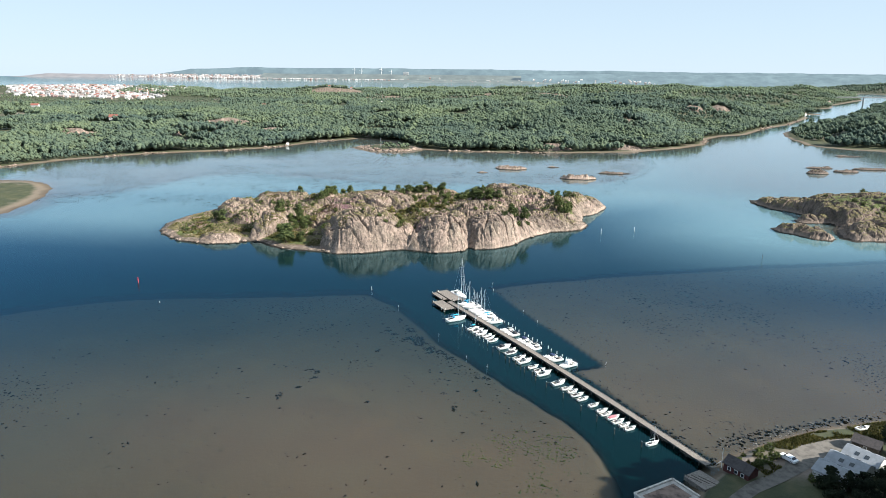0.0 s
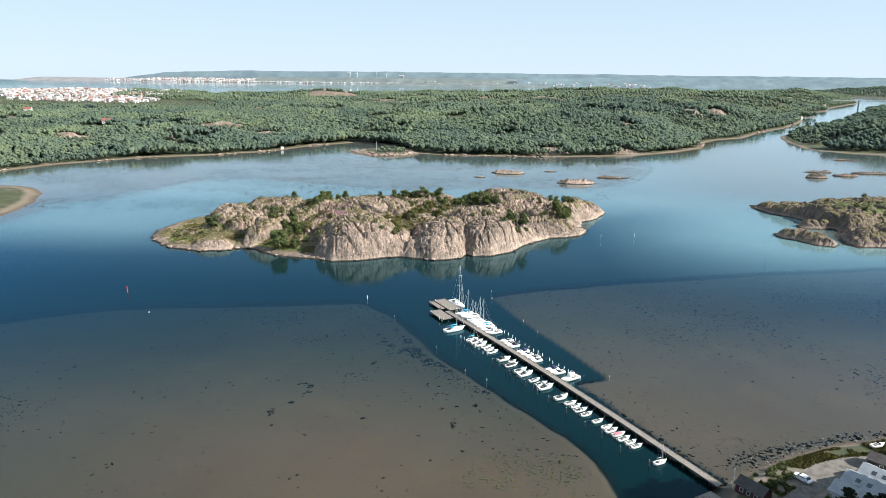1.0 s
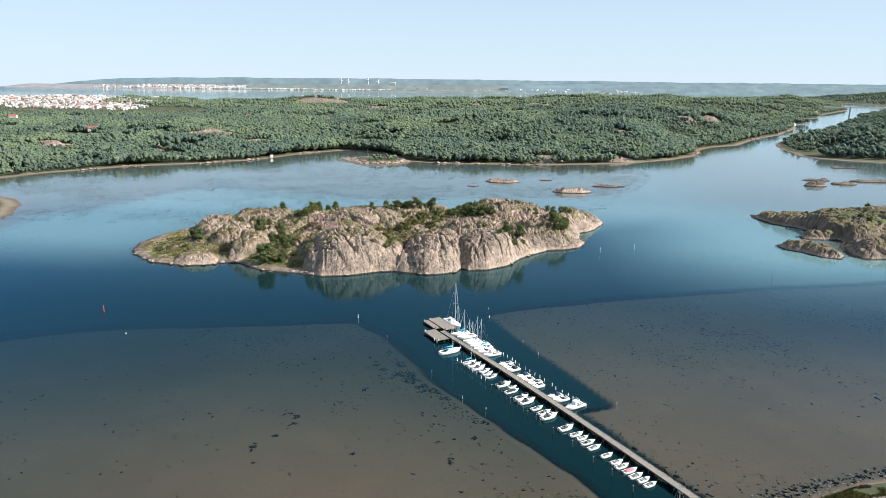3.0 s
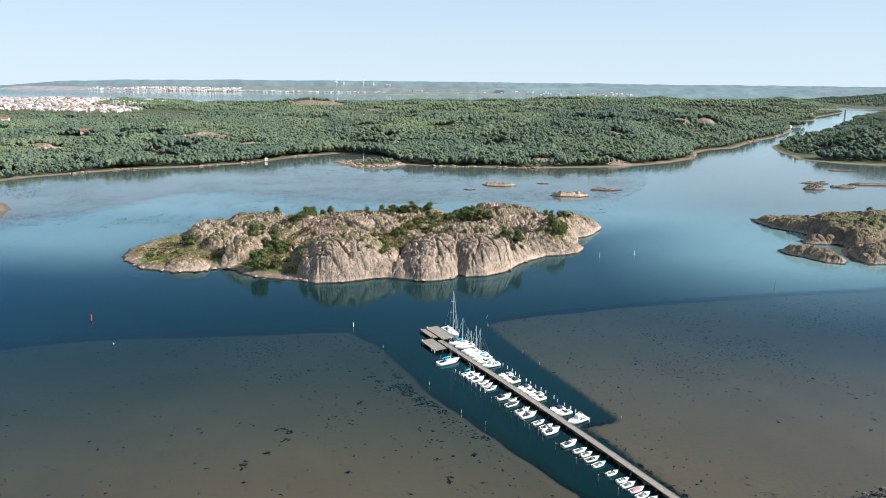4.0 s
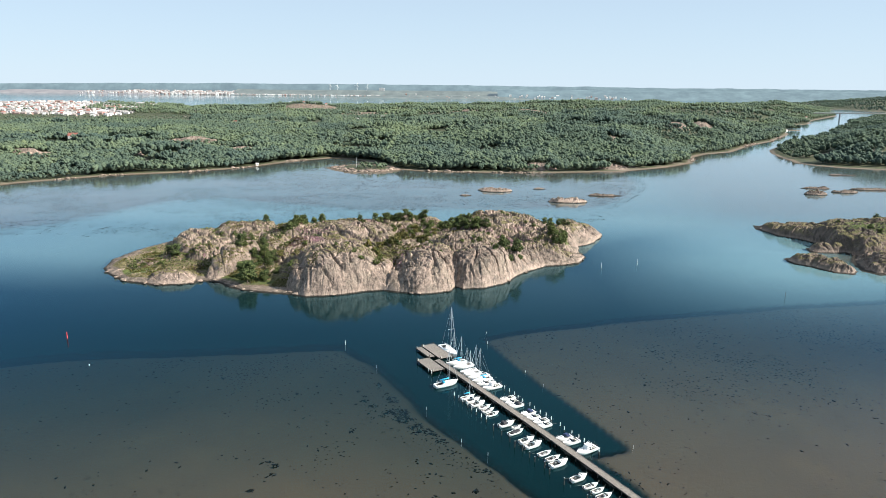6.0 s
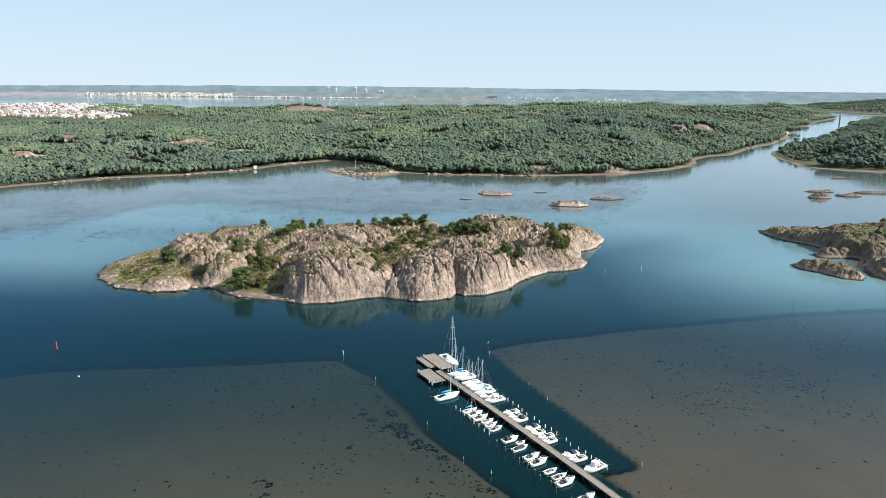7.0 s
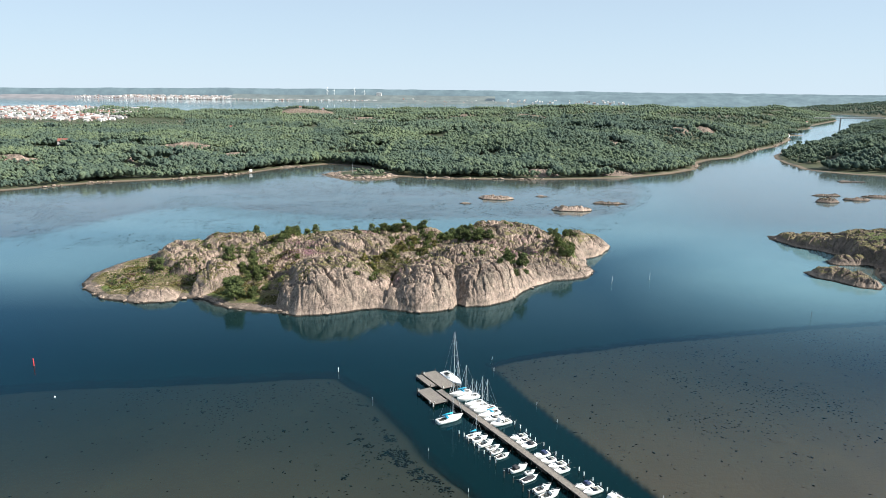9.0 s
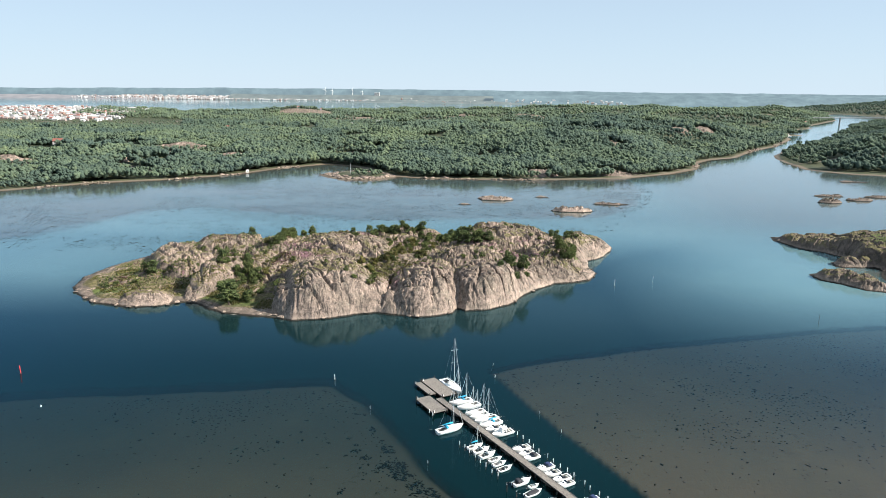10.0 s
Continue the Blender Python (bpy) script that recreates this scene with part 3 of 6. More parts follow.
def low_rock(x, y, poly, top, seed, wall=6.0):
    d = inside(poly, x, y) + 2.5 * (fbm(x, y, 12, 4, seed) - 0.5)
    h = top * np.sqrt(np.clip(d / wall, 0, 1)) * (0.35 + fbm(x, y, 26, 4, seed + 2)) + smooth(0, 4, d) * 1.2 * (fbm(x, y, 5, 3, seed + 5) - 0.5)
    v1, j1 = blocks(x, y, 2.2 + wall * 0.36, seed + 400, 0.75)
    v2, j2 = blocks(x, y, 2.0 + wall * 0.12, seed + 440, 0.7)
    h = h + smooth(0.2, 3, d) * min(1.0, 0.25 + top / 6.0) * (2.6 * v1 - 1.7 * smooth(0.25, 0.0, j1) + 1.3 * v2 - 0.8 * smooth(0.25, 0, j2) + 0.7)
    return np.where(d > -4, h + 0.15 - 1.5 * smooth(0.5, -4, d), -3)


def rock_island(name, label, x0, x1, y0, y1, step, height, material, category="rock island", soil=None, parts=False):
    xs, ys = np.arange(x0, x1, step), np.arange(y0, y1, step)
    if parts:
        ys = axis((y0, 396, step * 0.85), (396, y1, step * 1.5))
    gx, gy = np.meshgrid(xs, ys)
    z = height(gx, gy)
    me = sheet(name, xs, ys, z, material, z > -1.4, False)
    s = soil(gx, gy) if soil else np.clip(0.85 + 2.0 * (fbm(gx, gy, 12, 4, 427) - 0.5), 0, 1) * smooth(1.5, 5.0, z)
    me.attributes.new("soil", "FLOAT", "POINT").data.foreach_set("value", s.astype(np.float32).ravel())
    for attr, spots in (("heath", HEATHS), ("lush", LUSH)):
        me.attributes.new(attr, "FLOAT", "POINT").data.foreach_set("value", spread(spots, gx, gy).astype(np.float32).ravel())
    if not parts:
        return tagged(new(name, me), label, category)
    whole = tagged(new(name), label, category)
    rock = new("rock_mass", me)
    rock.parent = whole
    return whole


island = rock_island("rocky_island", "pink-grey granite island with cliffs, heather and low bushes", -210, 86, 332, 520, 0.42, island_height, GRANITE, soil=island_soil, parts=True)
EAST_ISLET = [(191, 529), (187.5, 517), (194, 495.5), (205, 483), (210, 470), (208, 458), (217, 448), (211, 438), (207, 427), (202, 410), (207, 402), (216, 405), (230, 401), (250, 396), (300, 400), (330, 440), (300, 500), (262, 522), (225, 530)]
EAST_LOW = [(172, 433), (172.3, 421.5), (179, 416), (186, 405), (193.3, 402), (198.5, 409), (197, 425), (188, 437), (178, 438)]
EAST_MID = [(196, 461), (194, 451), (206, 449), (219, 452), (216, 461), (205, 466)]
ISLET_DOMES = [(236, 474, 34, 34, 10, 13.5, 0.55), (262, 478, 40, 38, 0, 14.5, 0.55), (222, 458, 16, 14, 20, 9.0, 0.5), (206, 492, 16, 20, -30, 6.8, 0.5), (196, 506, 9, 14, -20, 4.6, 0.5),
               (222, 420, 12, 16, -20, 7.0, 0.45), (240, 424, 14, 22, 0, 8.5, 0.45), (262, 428, 18, 24, 0, 9.0, 0.45), (214, 410, 8, 8, 0, 4.6, 0.45), (206, 476, 9, 8, 0, 4.4, 0.5)]
SKERRY_DOMES = [(178, 424, 8, 8, 0, 4.6, 0.5), (188, 416, 9, 12, 20, 4.6, 0.45), (192, 408, 6, 6, 0, 4.0, 0.45), (186, 428, 9, 8, 0, 4.2, 0.5), (203, 454, 9, 6, 0, 4.2, 0.5), (212, 454, 7, 5, 0, 4.6, 0.5)]


def rugged(x, y, poly, domes, floor_top, seed):
    """Low islet of rounded rocks with broken edges."""
    d = inside(poly, x, y) + 2.6 * (fbm(x, y, 9, 4, seed) - 0.5)
    wx, wy = x + 5 * (fbm(x, y, 14, 4, seed + 1) - 0.5), y + 5 * (fbm(x, y, 14, 4, seed + 2) - 0.5)
    h, gap = whalebacks(domes, floor_top * smooth(0, 9, d), wx, wy)
    v1, j1 = blocks(x, y, 7.0, seed + 400, 0.7)
    v2, j2 = blocks(x, y, 2.8, seed + 440, 0.8)
    h = h - 0.8 * smooth(1.5, 0.1, gap) + smooth(0.5, 3, h) * (1.6 * v1 - 0.9 * smooth(0.14, 0, j1) + 0.9 * v2 - 0.4 * smooth(0.15, 0, j2) + 1.4 * (fbm(x, y, 5, 4, seed + 5) - 0.5))
    return np.where(d > -4, np.maximum(h, 0.1) * np.sqrt(np.clip((d + 0.3) / 5.0, 0, 1)) + 0.2 - 1.5 * smooth(0.5, -4, d), -3)


islet_height = lambda x, y: rugged(x, y, EAST_ISLET, ISLET_DOMES, 4.0, 110)
rock_island("rocky_islet", "grey granite islet with dark heath and small bushes", 180, 336, 390, 538, 0.6, islet_height, GRANITE_GREY)
rock_island("rock_skerry", "low grey skerry beside the islet", 164, 206, 394, 446, 0.5, lambda x, y: rugged(x, y, EAST_LOW, SKERRY_DOMES, 1.6, 120), GRANITE_GREY, "rock")
rock_island("rock_skerry", "small flat granite skerry in the cove of the islet", 188, 226, 443, 472, 0.5, lambda x, y: rugged(x, y, EAST_MID, SKERRY_DOMES, 1.6, 124), GRANITE_GREY, "rock")
for _k, (_cx, _cy, _rx, _ry, _top, _label) in enumerate([
        (71, 614, 15, 6, 3.4, "pale pink granite skerry with a tuft of grass"), (11, 668, 14, 8, 2.4, "low pale skerry on the mudflat"),
        (106, 653, 14, 5, 1.6, "long flat dark skerry"), (54, 686, 5, 2.5, 1.3, "small pale rock on the mudflat"),
        (303, 684, 9, 6, 2.6, "round grey skerry in open water"), (322, 722, 13, 5, 1.5, "flat dark reef just above the water"),
        (336, 698, 11, 6, 2.2, "low pale grey skerry"), (374, 718, 24, 5, 1.6, "long low reef in the bay"), (396, 829, 15, 4, 1.2, "low dark reef off the shore"),
        (-14, 640, 5, 3, 0.9, "tiny rock on the mudflat"), (410, 760, 3, 2, 0.8, "tiny dark rock awash in the bay"), (-41, 122, 10, 10, 1.4, "flat pale rock with dry grass at the shore")]):
    _poly = [(_cx + _rx * (1 + 0.22 * math.sin(3 * a + _k)) * math.cos(a), _cy + _ry * (1 + 0.22 * math.cos(2 * a + _k)) * math.sin(a)) for a in [i * math.tau / 14 for i in range(14)]]
    rock_island("rock_skerry", _label, _cx - _rx * 1.5 - 4, _cx + _rx * 1.5 + 4, _cy - _ry * 1.5 - 4, _cy + _ry * 1.5 + 4, 0.55,
                lambda x, y, p=_poly, t=_top, s=140 + 7 * _k: low_rock(x, y, p, t, s, 4.0), GRANITE_BARE if _k in (0, 1, 3, 9, 11) else GRANITE_GREY, "rock")


# ---- far woods ----
OCTAHEDRON = bpy.data.meshes.new("octahedron")
OCTAHEDRON.from_pydata([(1, 0, 0), (0, 1, 0), (-1, 0, 0), (0, -1, 0), (0, 0, 1), (0, 0, -1)], [],
                       [(i, (i + 1) % 4, 4) for i in range(4)] + [((i + 1) % 4, i, 5) for i in range(4)])


def blob(subdivisions, seed):
    bm = bmesh.new()
    if subdivisions:
        bmesh.ops.create_icosphere(bm, subdivisions=subdivisions, radius=1.0)
    else:
        bm.from_mesh(OCTAHEDRON)
    rng = np.random.default_rng(seed)
    v = np.array([p.co[:] for p in bm.verts]) * rng.uniform(0.72, 1.22, (len(bm.verts), 1))
    bm.verts.index_update()
    f = np.array([[p.index for p in q.verts] for q in bm.faces])
    if not subdivisions:
        v = v * 1.25
    bm.free()
    return v, f


def forest(name, label, points, crown, lobes, material, seed, base_height, subdivisions=1):
    """Crowns of a few lobes each, all in one mesh."""
    rng = np.random.default_rng(seed)
    round_lobes, small_lobes = [[blob(n, seed + k) for k in range(8)] for n in (subdivisions, 0)]
    vs, fs, base = [], [], 0
    x, y = points
    z = base_height(x, y)
    tall = crown * rng.uniform(0.78, 1.12, len(x)) * np.clip(2.2 * fbm(x, y, 60, 4, 95) - 0.15, 0.5, 1.2)
    for k in range(lobes):
        ang = rng.uniform(0, math.tau, len(x))
        out = np.sqrt(rng.uniform(0, 1, len(x))) * (0.46 if k else 0.0)
        r = tall * (rng.uniform(0.12, 0.22, len(x)) if k else 0.34)
        cz = z + tall * (0.98 - 1.3 * out ** 2 - rng.uniform(0, 0.14, len(x)) if k else 0.62)
        cx, cy = x + out * tall * np.cos(ang), y + out * tall * np.sin(ang)
        pick = rng.integers(0, 8, len(x))
        turn = rng.uniform(0, math.tau, len(x))
        for s, (v, f) in enumerate(small_lobes if k else round_lobes):
            m = pick == s
            if not m.any():
                continue
            c, sn = np.cos(turn[m])[:, None], np.sin(turn[m])[:, None]
            p = np.empty((m.sum(), len(v), 3))
            p[..., 0] = cx[m][:, None] + r[m][:, None] * (v[:, 0] * c - v[:, 1] * sn)
            p[..., 1] = cy[m][:, None] + r[m][:, None] * (v[:, 0] * sn + v[:, 1] * c)
            p[..., 2] = cz[m][:, None] + r[m][:, None] * (1.2 if k == 0 else 0.85) * v[:, 2]
            vs.append(p.reshape(-1, 3))
            fs.append((f[None] + (np.arange(m.sum()) * len(v))[:, None, None] + base).reshape(-1, 3))
            base += m.sum() * len(v)
    return tagged(new(name, mesh_of(name, np.concatenate(vs), np.concatenate(fs), material, True)), label, "woods", kind="stuff")


def scatter(x0, x1, y0, y1, step, seed):
    rng = np.random.default_rng(seed)
    gx, gy = np.meshgrid(np.arange(x0, x1, step), np.arange(y0, y1, step))
    return gx.ravel() + rng.uniform(-0.5, 0.5, gx.size) * step, gy.ravel() + rng.uniform(-0.5, 0.5, gx.size) * step


CLEARINGS = FIELDS + KNOLLS


def wooded(x, y):
    bare = fbm(x, y, 75, 4, 81)
    ok = (inside(MAINLAND, x, y) > 1.5 + 7 * fbm(x, y, 40, 2, 83)) & ((bare < 0.645) | (inside(MAINLAND, x, y) < 70))
    for cx, cy, rx, ry in CLEARINGS:
        ok &= ((x - cx) / rx) ** 2 + ((y - cy) / ry) ** 2 > 0.8 + 0.6 * (fbm(x, y, 20, 2, 84) - 0.5)
    town = inside([(-1700, 1480), (-700, 1500), (-640, 1560), (-760, 1850), (-1150, 2010), (-1350, 2700), (-2000, 2700), (-2000, 1480)], x, y)
    return ok & (town < 0)


def view_wedge(x, y):
    return (x > -0.78 * y - 60) & (x < 0.68 * y + 60)


def pick(pts, test):
    m = test(*pts)
    return pts[0][m], pts[1][m]


near = pick(scatter(-800, 520, 590, 1180, 5.7, 1), lambda x, y: wooded(x, y) & view_wedge(x, y))
mid = pick(scatter(-1400, 1000, 1180, 1800, 6.8, 2), lambda x, y: wooded(x, y) & view_wedge(x, y))
far = pick(scatter(-1900, 1620, 1800, 3500, 12.0, 3), lambda x, y: wooded(x, y) & view_wedge(x, y))
split = lambda pts, want, s: pick(pts, lambda x, y: (fbm(x, y, 130, 3, s) + 0.5 * (fbm(x, y, 9, 1, s + 1) - 0.5) > 0.52) == want)
forest("shore_woods", "dense green broadleaf woods along the far shore", split(near, False, 90), 9.4, 7, HAZED_LEAVES, 11, mainland_height)
forest("shore_woods", "darker green pine and oak woods along the far shore", split(near, True, 90), 10.0, 7, HAZED_NEEDLES, 21, mainland_height)
forest("inland_woods", "rolling green woods behind the shore", split(mid, False, 90), 9.8, 4, HAZED_LEAVES, 31, mainland_height, 0)
forest("inland_woods", "dark green woods on the rolling hills", split(mid, True, 90), 10.4, 4, HAZED_NEEDLES, 41, mainland_height, 0)
forest("distant_woods", "distant green woods on low hills", far, 9.5, 3, HAZED_LEAVES, 51, mainland_height, 0)
right_pts = pick(scatter(400, 1500, 880, 2650, 8.0, 6), lambda x, y: (inside(RIGHT_LAND, x, y) > 4 + 9 * fbm(x, y, 50, 2, 85) + 14 * smooth(960, 900, y)) & view_wedge(x, y) & (x < 900 + 0.2 * y) & (fbm(x, y, 60, 3, 86) < 0.62))
forest("shore_woods", "dark conifer woods on the far side of the strait", right_pts, 9.5, 5, HAZED_NEEDLES, 61, ground_height)
right_far = pick(scatter(1540, 3400, 2700, 4500, 21.0, 7), lambda x, y: (inside(FAR_HILL, x, y) > 14) & view_wedge(x, y))
forest("distant_woods", "distant wooded hill beyond the bridge", right_far, 11.0, 2, HAZED_NEEDLES, 71, ground_height, 0)


# ---- pieces for things ----
def link_part(ob, parent):
    ob.parent = parent
    return ob


def part(name, bm, material, parent, label="", smooth_shade=False):
    """Links a bmesh as one mesh object under a thing or a part."""
    me = bpy.data.meshes.new(name)
    bmesh.ops.recalc_face_normals(bm, faces=bm.faces)
    bm.to_mesh(me)
    bm.free()
    me.materials.append(material)
    if smooth_shade:
        me.polygons.foreach_set("use_smooth", np.full(len(me.polygons), True))
    return tagged(link_part(new(name, me), parent), label)


def thing(name, label, category, group="", at=None):
    ob = tagged(new(name), label, category, group)
    if at is not None:
        ob.matrix_world = at
    return ob


def box(sx, sy, sz, at=(0, 0, 0), turn=0.0, bm=None, bevel=0.0, taper=1.0):
    """A block standing on at; taper scales its top."""
    bm = bm or bmesh.new()
    m = Matrix.Translation(at) @ Matrix.Rotation(radians(turn), 4, "Z")
    got = bmesh.ops.create_cube(bm, size=1.0, matrix=m @ Matrix.Diagonal((sx, sy, sz, 1)) @ Matrix.Translation((0, 0, 0.5)))
    if taper != 1.0:
        inv = m.inverted()
        for v in got["verts"]:
            p = inv @ v.co
            if p.z > sz * 0.5:
                v.co = m @ Vector((p.x * taper, p.y * taper, p.z))
    if bevel:
        edges = {e for v in got["verts"] for e in v.link_edges}
        bmesh.ops.bevel(bm, geom=list(edges), offset=bevel, segments=1, affect="EDGES")
    return bm


def rod(a, b, r, sides=6, bm=None, r2=None):
    bm = bm or bmesh.new()
    a, b = Vector(a), Vector(b)
    m = Matrix.Translation((a + b) / 2) @ (b - a).to_track_quat("Z", "Y").to_matrix().to_4x4()
    bmesh.ops.create_cone(bm, cap_ends=True, segments=sides, radius1=r, radius2=r if r2 is None else r2, depth=(b - a).length, matrix=m)
    return bm


def faces_of(points, quads, bm=None):
    bm = bm or bmesh.new()
    vs = [bm.verts.new(p) for p in points]
    for q in quads:
        bm.faces.new([vs[i] for i in q])
    return bm


def tube(points, r, sides=4):
    """One connected tube along the points."""
    bm, rings = bmesh.new(), []
    pts = [Vector(p) for p in points]
    for i, p in enumerate(pts):
        t = (pts[min(i + 1, len(pts) - 1)] - pts[max(i - 1, 0)]).normalized()
        u = t.cross(Vector((0.03, 0.02, 1))).normalized()
        w = t.cross(u)
        rings.append([bm.verts.new(p + r * (math.cos(k * math.tau / sides) * u + math.sin(k * math.tau / sides) * w)) for k in range(sides)])
    for a, b in zip(rings, rings[1:]):
        for k in range(sides):
            bm.faces.new((a[k], a[(k + 1) % sides], b[(k + 1) % sides], b[k]))
    bm.faces.new(rings[0])
    bm.faces.new(rings[-1])
    return bm


WHITE = painted("white_gelcoat", (0.80, 0.80, 0.77), 0.28, 0.06)
CREAM = painted("cream_deck", (0.66, 0.64, 0.58), 0.55, 0.12)
COCKPIT = painted("cockpit_sole", (0.20, 0.19, 0.175), 0.8, 0.3)
GREYDECK = painted("grey_cockpit", (0.40, 0.40, 0.39), 0.7, 0.25)
NAVY = painted("navy_canvas", (0.02, 0.035, 0.10), 0.8, 0.3)
CYAN = painted("turquoise_canvas", (0.03, 0.30, 0.48), 0.75, 0.15)
REDC = painted("faded_red_canvas", (0.50, 0.17, 0.19), 0.75, 0.15)
DARKC = painted("black_canvas", (0.03, 0.03, 0.035), 0.75, 0.3)
BLACK = painted("black_plastic", (0.02, 0.02, 0.022), 0.35, 0.3)
SMOKE = painted("smoked_glass", (0.03, 0.04, 0.05), 0.08, 0.1)
ALLOY = painted("aluminium", (0.72, 0.73, 0.74), 0.35, 0.08, metal=0.6)
STEEL = painted("steel_wire", (0.45, 0.46, 0.47), 0.4, 0.1, metal=0.5)
ROPE = painted("rope", (0.30, 0.29, 0.26), 0.9, 0.2)
PLANK = painted("weathered_planks", (0.205, 0.183, 0.158), 0.85, 0.32, 2.2, bump=0.4, object_space=False)
TIMBER = painted("dark_timber", (0.065, 0.055, 0.045), 0.9, 0.4, 1.2, bump=0.4)
POSTC = painted("pole_white", (0.78, 0.78, 0.76), 0.5, 0.1)
CONCRETE = painted("concrete", (0.40, 0.38, 0.35), 0.85, 0.25, 0.6, bump=0.3, object_space=False)
COPING = painted("pale_concrete", (0.50, 0.47, 0.42), 0.8, 0.25, 0.8)
RUST = painted("rusty_ground", (0.20, 0.145, 0.115), 0.9, 0.5, 0.5, bump=0.3, object_space=False)
FALU = painted("dark_red_boards", (0.075, 0.020, 0.018), 0.85, 0.3, 1.5, bump=0.3)
DARKROOF = painted("dark_roof", (0.055, 0.048, 0.048), 0.8, 0.3)
WHITEROOF = painted("pale_metal_roof", (0.24, 0.26, 0.285), 0.45, 0.15, 0.8)
HOUSEW = painted("white_boards", (0.60, 0.59, 0.57), 0.7, 0.12)
REDTILE = painted("red_tile_roof", (0.27, 0.10, 0.075), 0.8, 0.25)
GREYTILE = painted("grey_roof", (0.36, 0.35, 0.34), 0.8, 0.25)
ASPHALT = painted("gravel_road", (0.13, 0.12, 0.105), 0.9, 0.35, 0.5, bump=0.4, object_space=False)
CARPAINT = painted("white_car_paint", (0.78, 0.79, 0.80), 0.2, 0.04)
RUBBER = painted("tyre_rubber", (0.02, 0.02, 0.02), 0.8, 0.2)
WEED = painted("bladder_wrack", (0.0075, 0.0070, 0.0048), 1.0, 0.5, 1.0, object_space=False)
WEED.node_tree.nodes["Principled BSDF"].inputs["Specular IOR Level"].default_value = 0.08
STONE = painted("shore_stone", (0.20, 0.18, 0.155), 0.85, 0.5, 1.1, bump=0.5, object_space=False)
GRASS = foliage("shore_grass", (0.050, 0.060, 0.020), (0.10, 0.105, 0.035), (0.18, 0.155, 0.065), 0.08)
REDPAINT = painted("red_marker_paint", (0.55, 0.05, 0.05), 0.5, 0.1)


# ---- boats: bow to +x, waterline at z 0 ----
def hull_lines(t, length, beam, free):
    """Half-breadth and sheer height at t from stern (0) to bow (1)."""
    f = 1 - max(0.0, (t - 0.42) / 0.58) ** 2.3
    return beam / 2 * f * (0.86 + 0.14 * min(1.0, t / 0.3)), free * (1 + 0.38 * t * t)


def hull_mesh(length, beam, free, stations=11):
    bm, rows = bmesh.new(), []
    for i in range(stations):
        t = i / (stations - 1)
        b, z = hull_lines(t, length, beam, free)
        b = max(b, 0.015)
        x = (t - 0.5) * length
        keel = -0.30 + 0.34 * max(0.0, (t - 0.6) / 0.4) ** 2
        rake = -0.10 * length * max(0.0, (t - 0.7) / 0.3)
        pts = [(x, b, z), (x + 0.35 * rake, b * 0.97, z * 0.55), (x + 0.8 * rake, b * 0.82, 0.02), (x + rake, 0, keel)]
        ring = pts + [(p[0], -p[1], p[2]) for p in reversed(pts[:-1])]
        rows.append([bm.verts.new(p) for p in ring])
    for a, b in zip(rows, rows[1:]):
        for k in range(6):
            bm.faces.new((a[k], a[k + 1], b[k + 1], b[k]))
    bm.faces.new(rows[0])
    return bm


def deck_mesh(length, beam, free, fore=0.52, rim=0.17, stations=11):
    """Foredeck and the side decks round an open cockpit."""
    bm = bmesh.new()
    outer, inner = [], []
    for i in range(stations):
        t = i / (stations - 1)
        b, z = hull_lines(t, length, beam, free)
        x = (t - 0.5) * length
        outer.append((x, max(b, 0.01), z + 0.012))
        inner.append((x, max(b - rim * beam, 0.0) if t < fore else 0.0, z + 0.03 + (0.07 * beam * max(b, 0.01) if t >= fore else 0)))
    for side in (1, -1):
        o = [bm.verts.new((p[0], side * p[1], p[2])) for p in outer]
        n = [bm.verts.new((p[0], side * p[1], p[2])) for p in inner]
        for k in range(stations - 1):
            bm.faces.new((o[k], o[k + 1], n[k + 1], n[k]))
    bm2 = box(0.06 * length, beam * 0.84, 0.05, (-0.47 * length, 0, free - 0.03), bm=bm)
    bmesh.ops.remove_doubles(bm2, verts=bm2.verts, dist=0.004)
    return bm2


def cockpit_mesh(length, beam, free, fore=0.52):
    x0, x1 = -0.46 * length, (fore - 0.5) * length
    w = beam * 0.66
    bm = box(x1 - x0, w, 0.06, ((x0 + x1) / 2, 0, 0.12))
    for y in (-w / 2, w / 2):
        box(x1 - x0, 0.04, free - 0.1, ((x0 + x1) / 2, y, 0.12), bm=bm)
    return bm


def mooring_lines(boat, length, beam, free):
    for side in (1, -1):
        part("mooring_line", rod((-0.46 * length, side * beam * 0.36, free), (-0.5 * length - 1.5, side * beam * 0.6, 0.95), 0.012, 4), ROPE, boat)
    part("bow_line", rod((0.47 * length, 0, free * 1.3), (0.5 * length + 0.7, 0.3, 1.1), 0.012, 4), ROPE, boat)


def outboard(boat, length, free):
    bm = box(0.34, 0.30, 0.42, (-0.5 * length - 0.22, 0, free + 0.02), bevel=0.06, taper=0.8)
    motor = part("outboard_motor", bm, BLACK, boat, "black outboard motor")
    part("motor_leg", box(0.16, 0.12, 0.75, (-0.5 * length - 0.20, 0, free - 0.70)), BLACK, motor)


def windscreen_mesh(x, w, z, h):
    pts = [(x + 0.35, -w * 0.30, z), (x + 0.35, w * 0.30, z), (x - 0.05, w * 0.30, z + h), (x - 0.05, -w * 0.30, z + h),
           (x - 0.45, -w * 0.46, z), (x - 0.45, w * 0.46, z), (x - 0.55, w * 0.43, z + h), (x - 0.55, -w * 0.43, z + h)]
    return faces_of(pts, [(0, 1, 2, 3), (1, 5, 6, 2), (4, 0, 3, 7)])


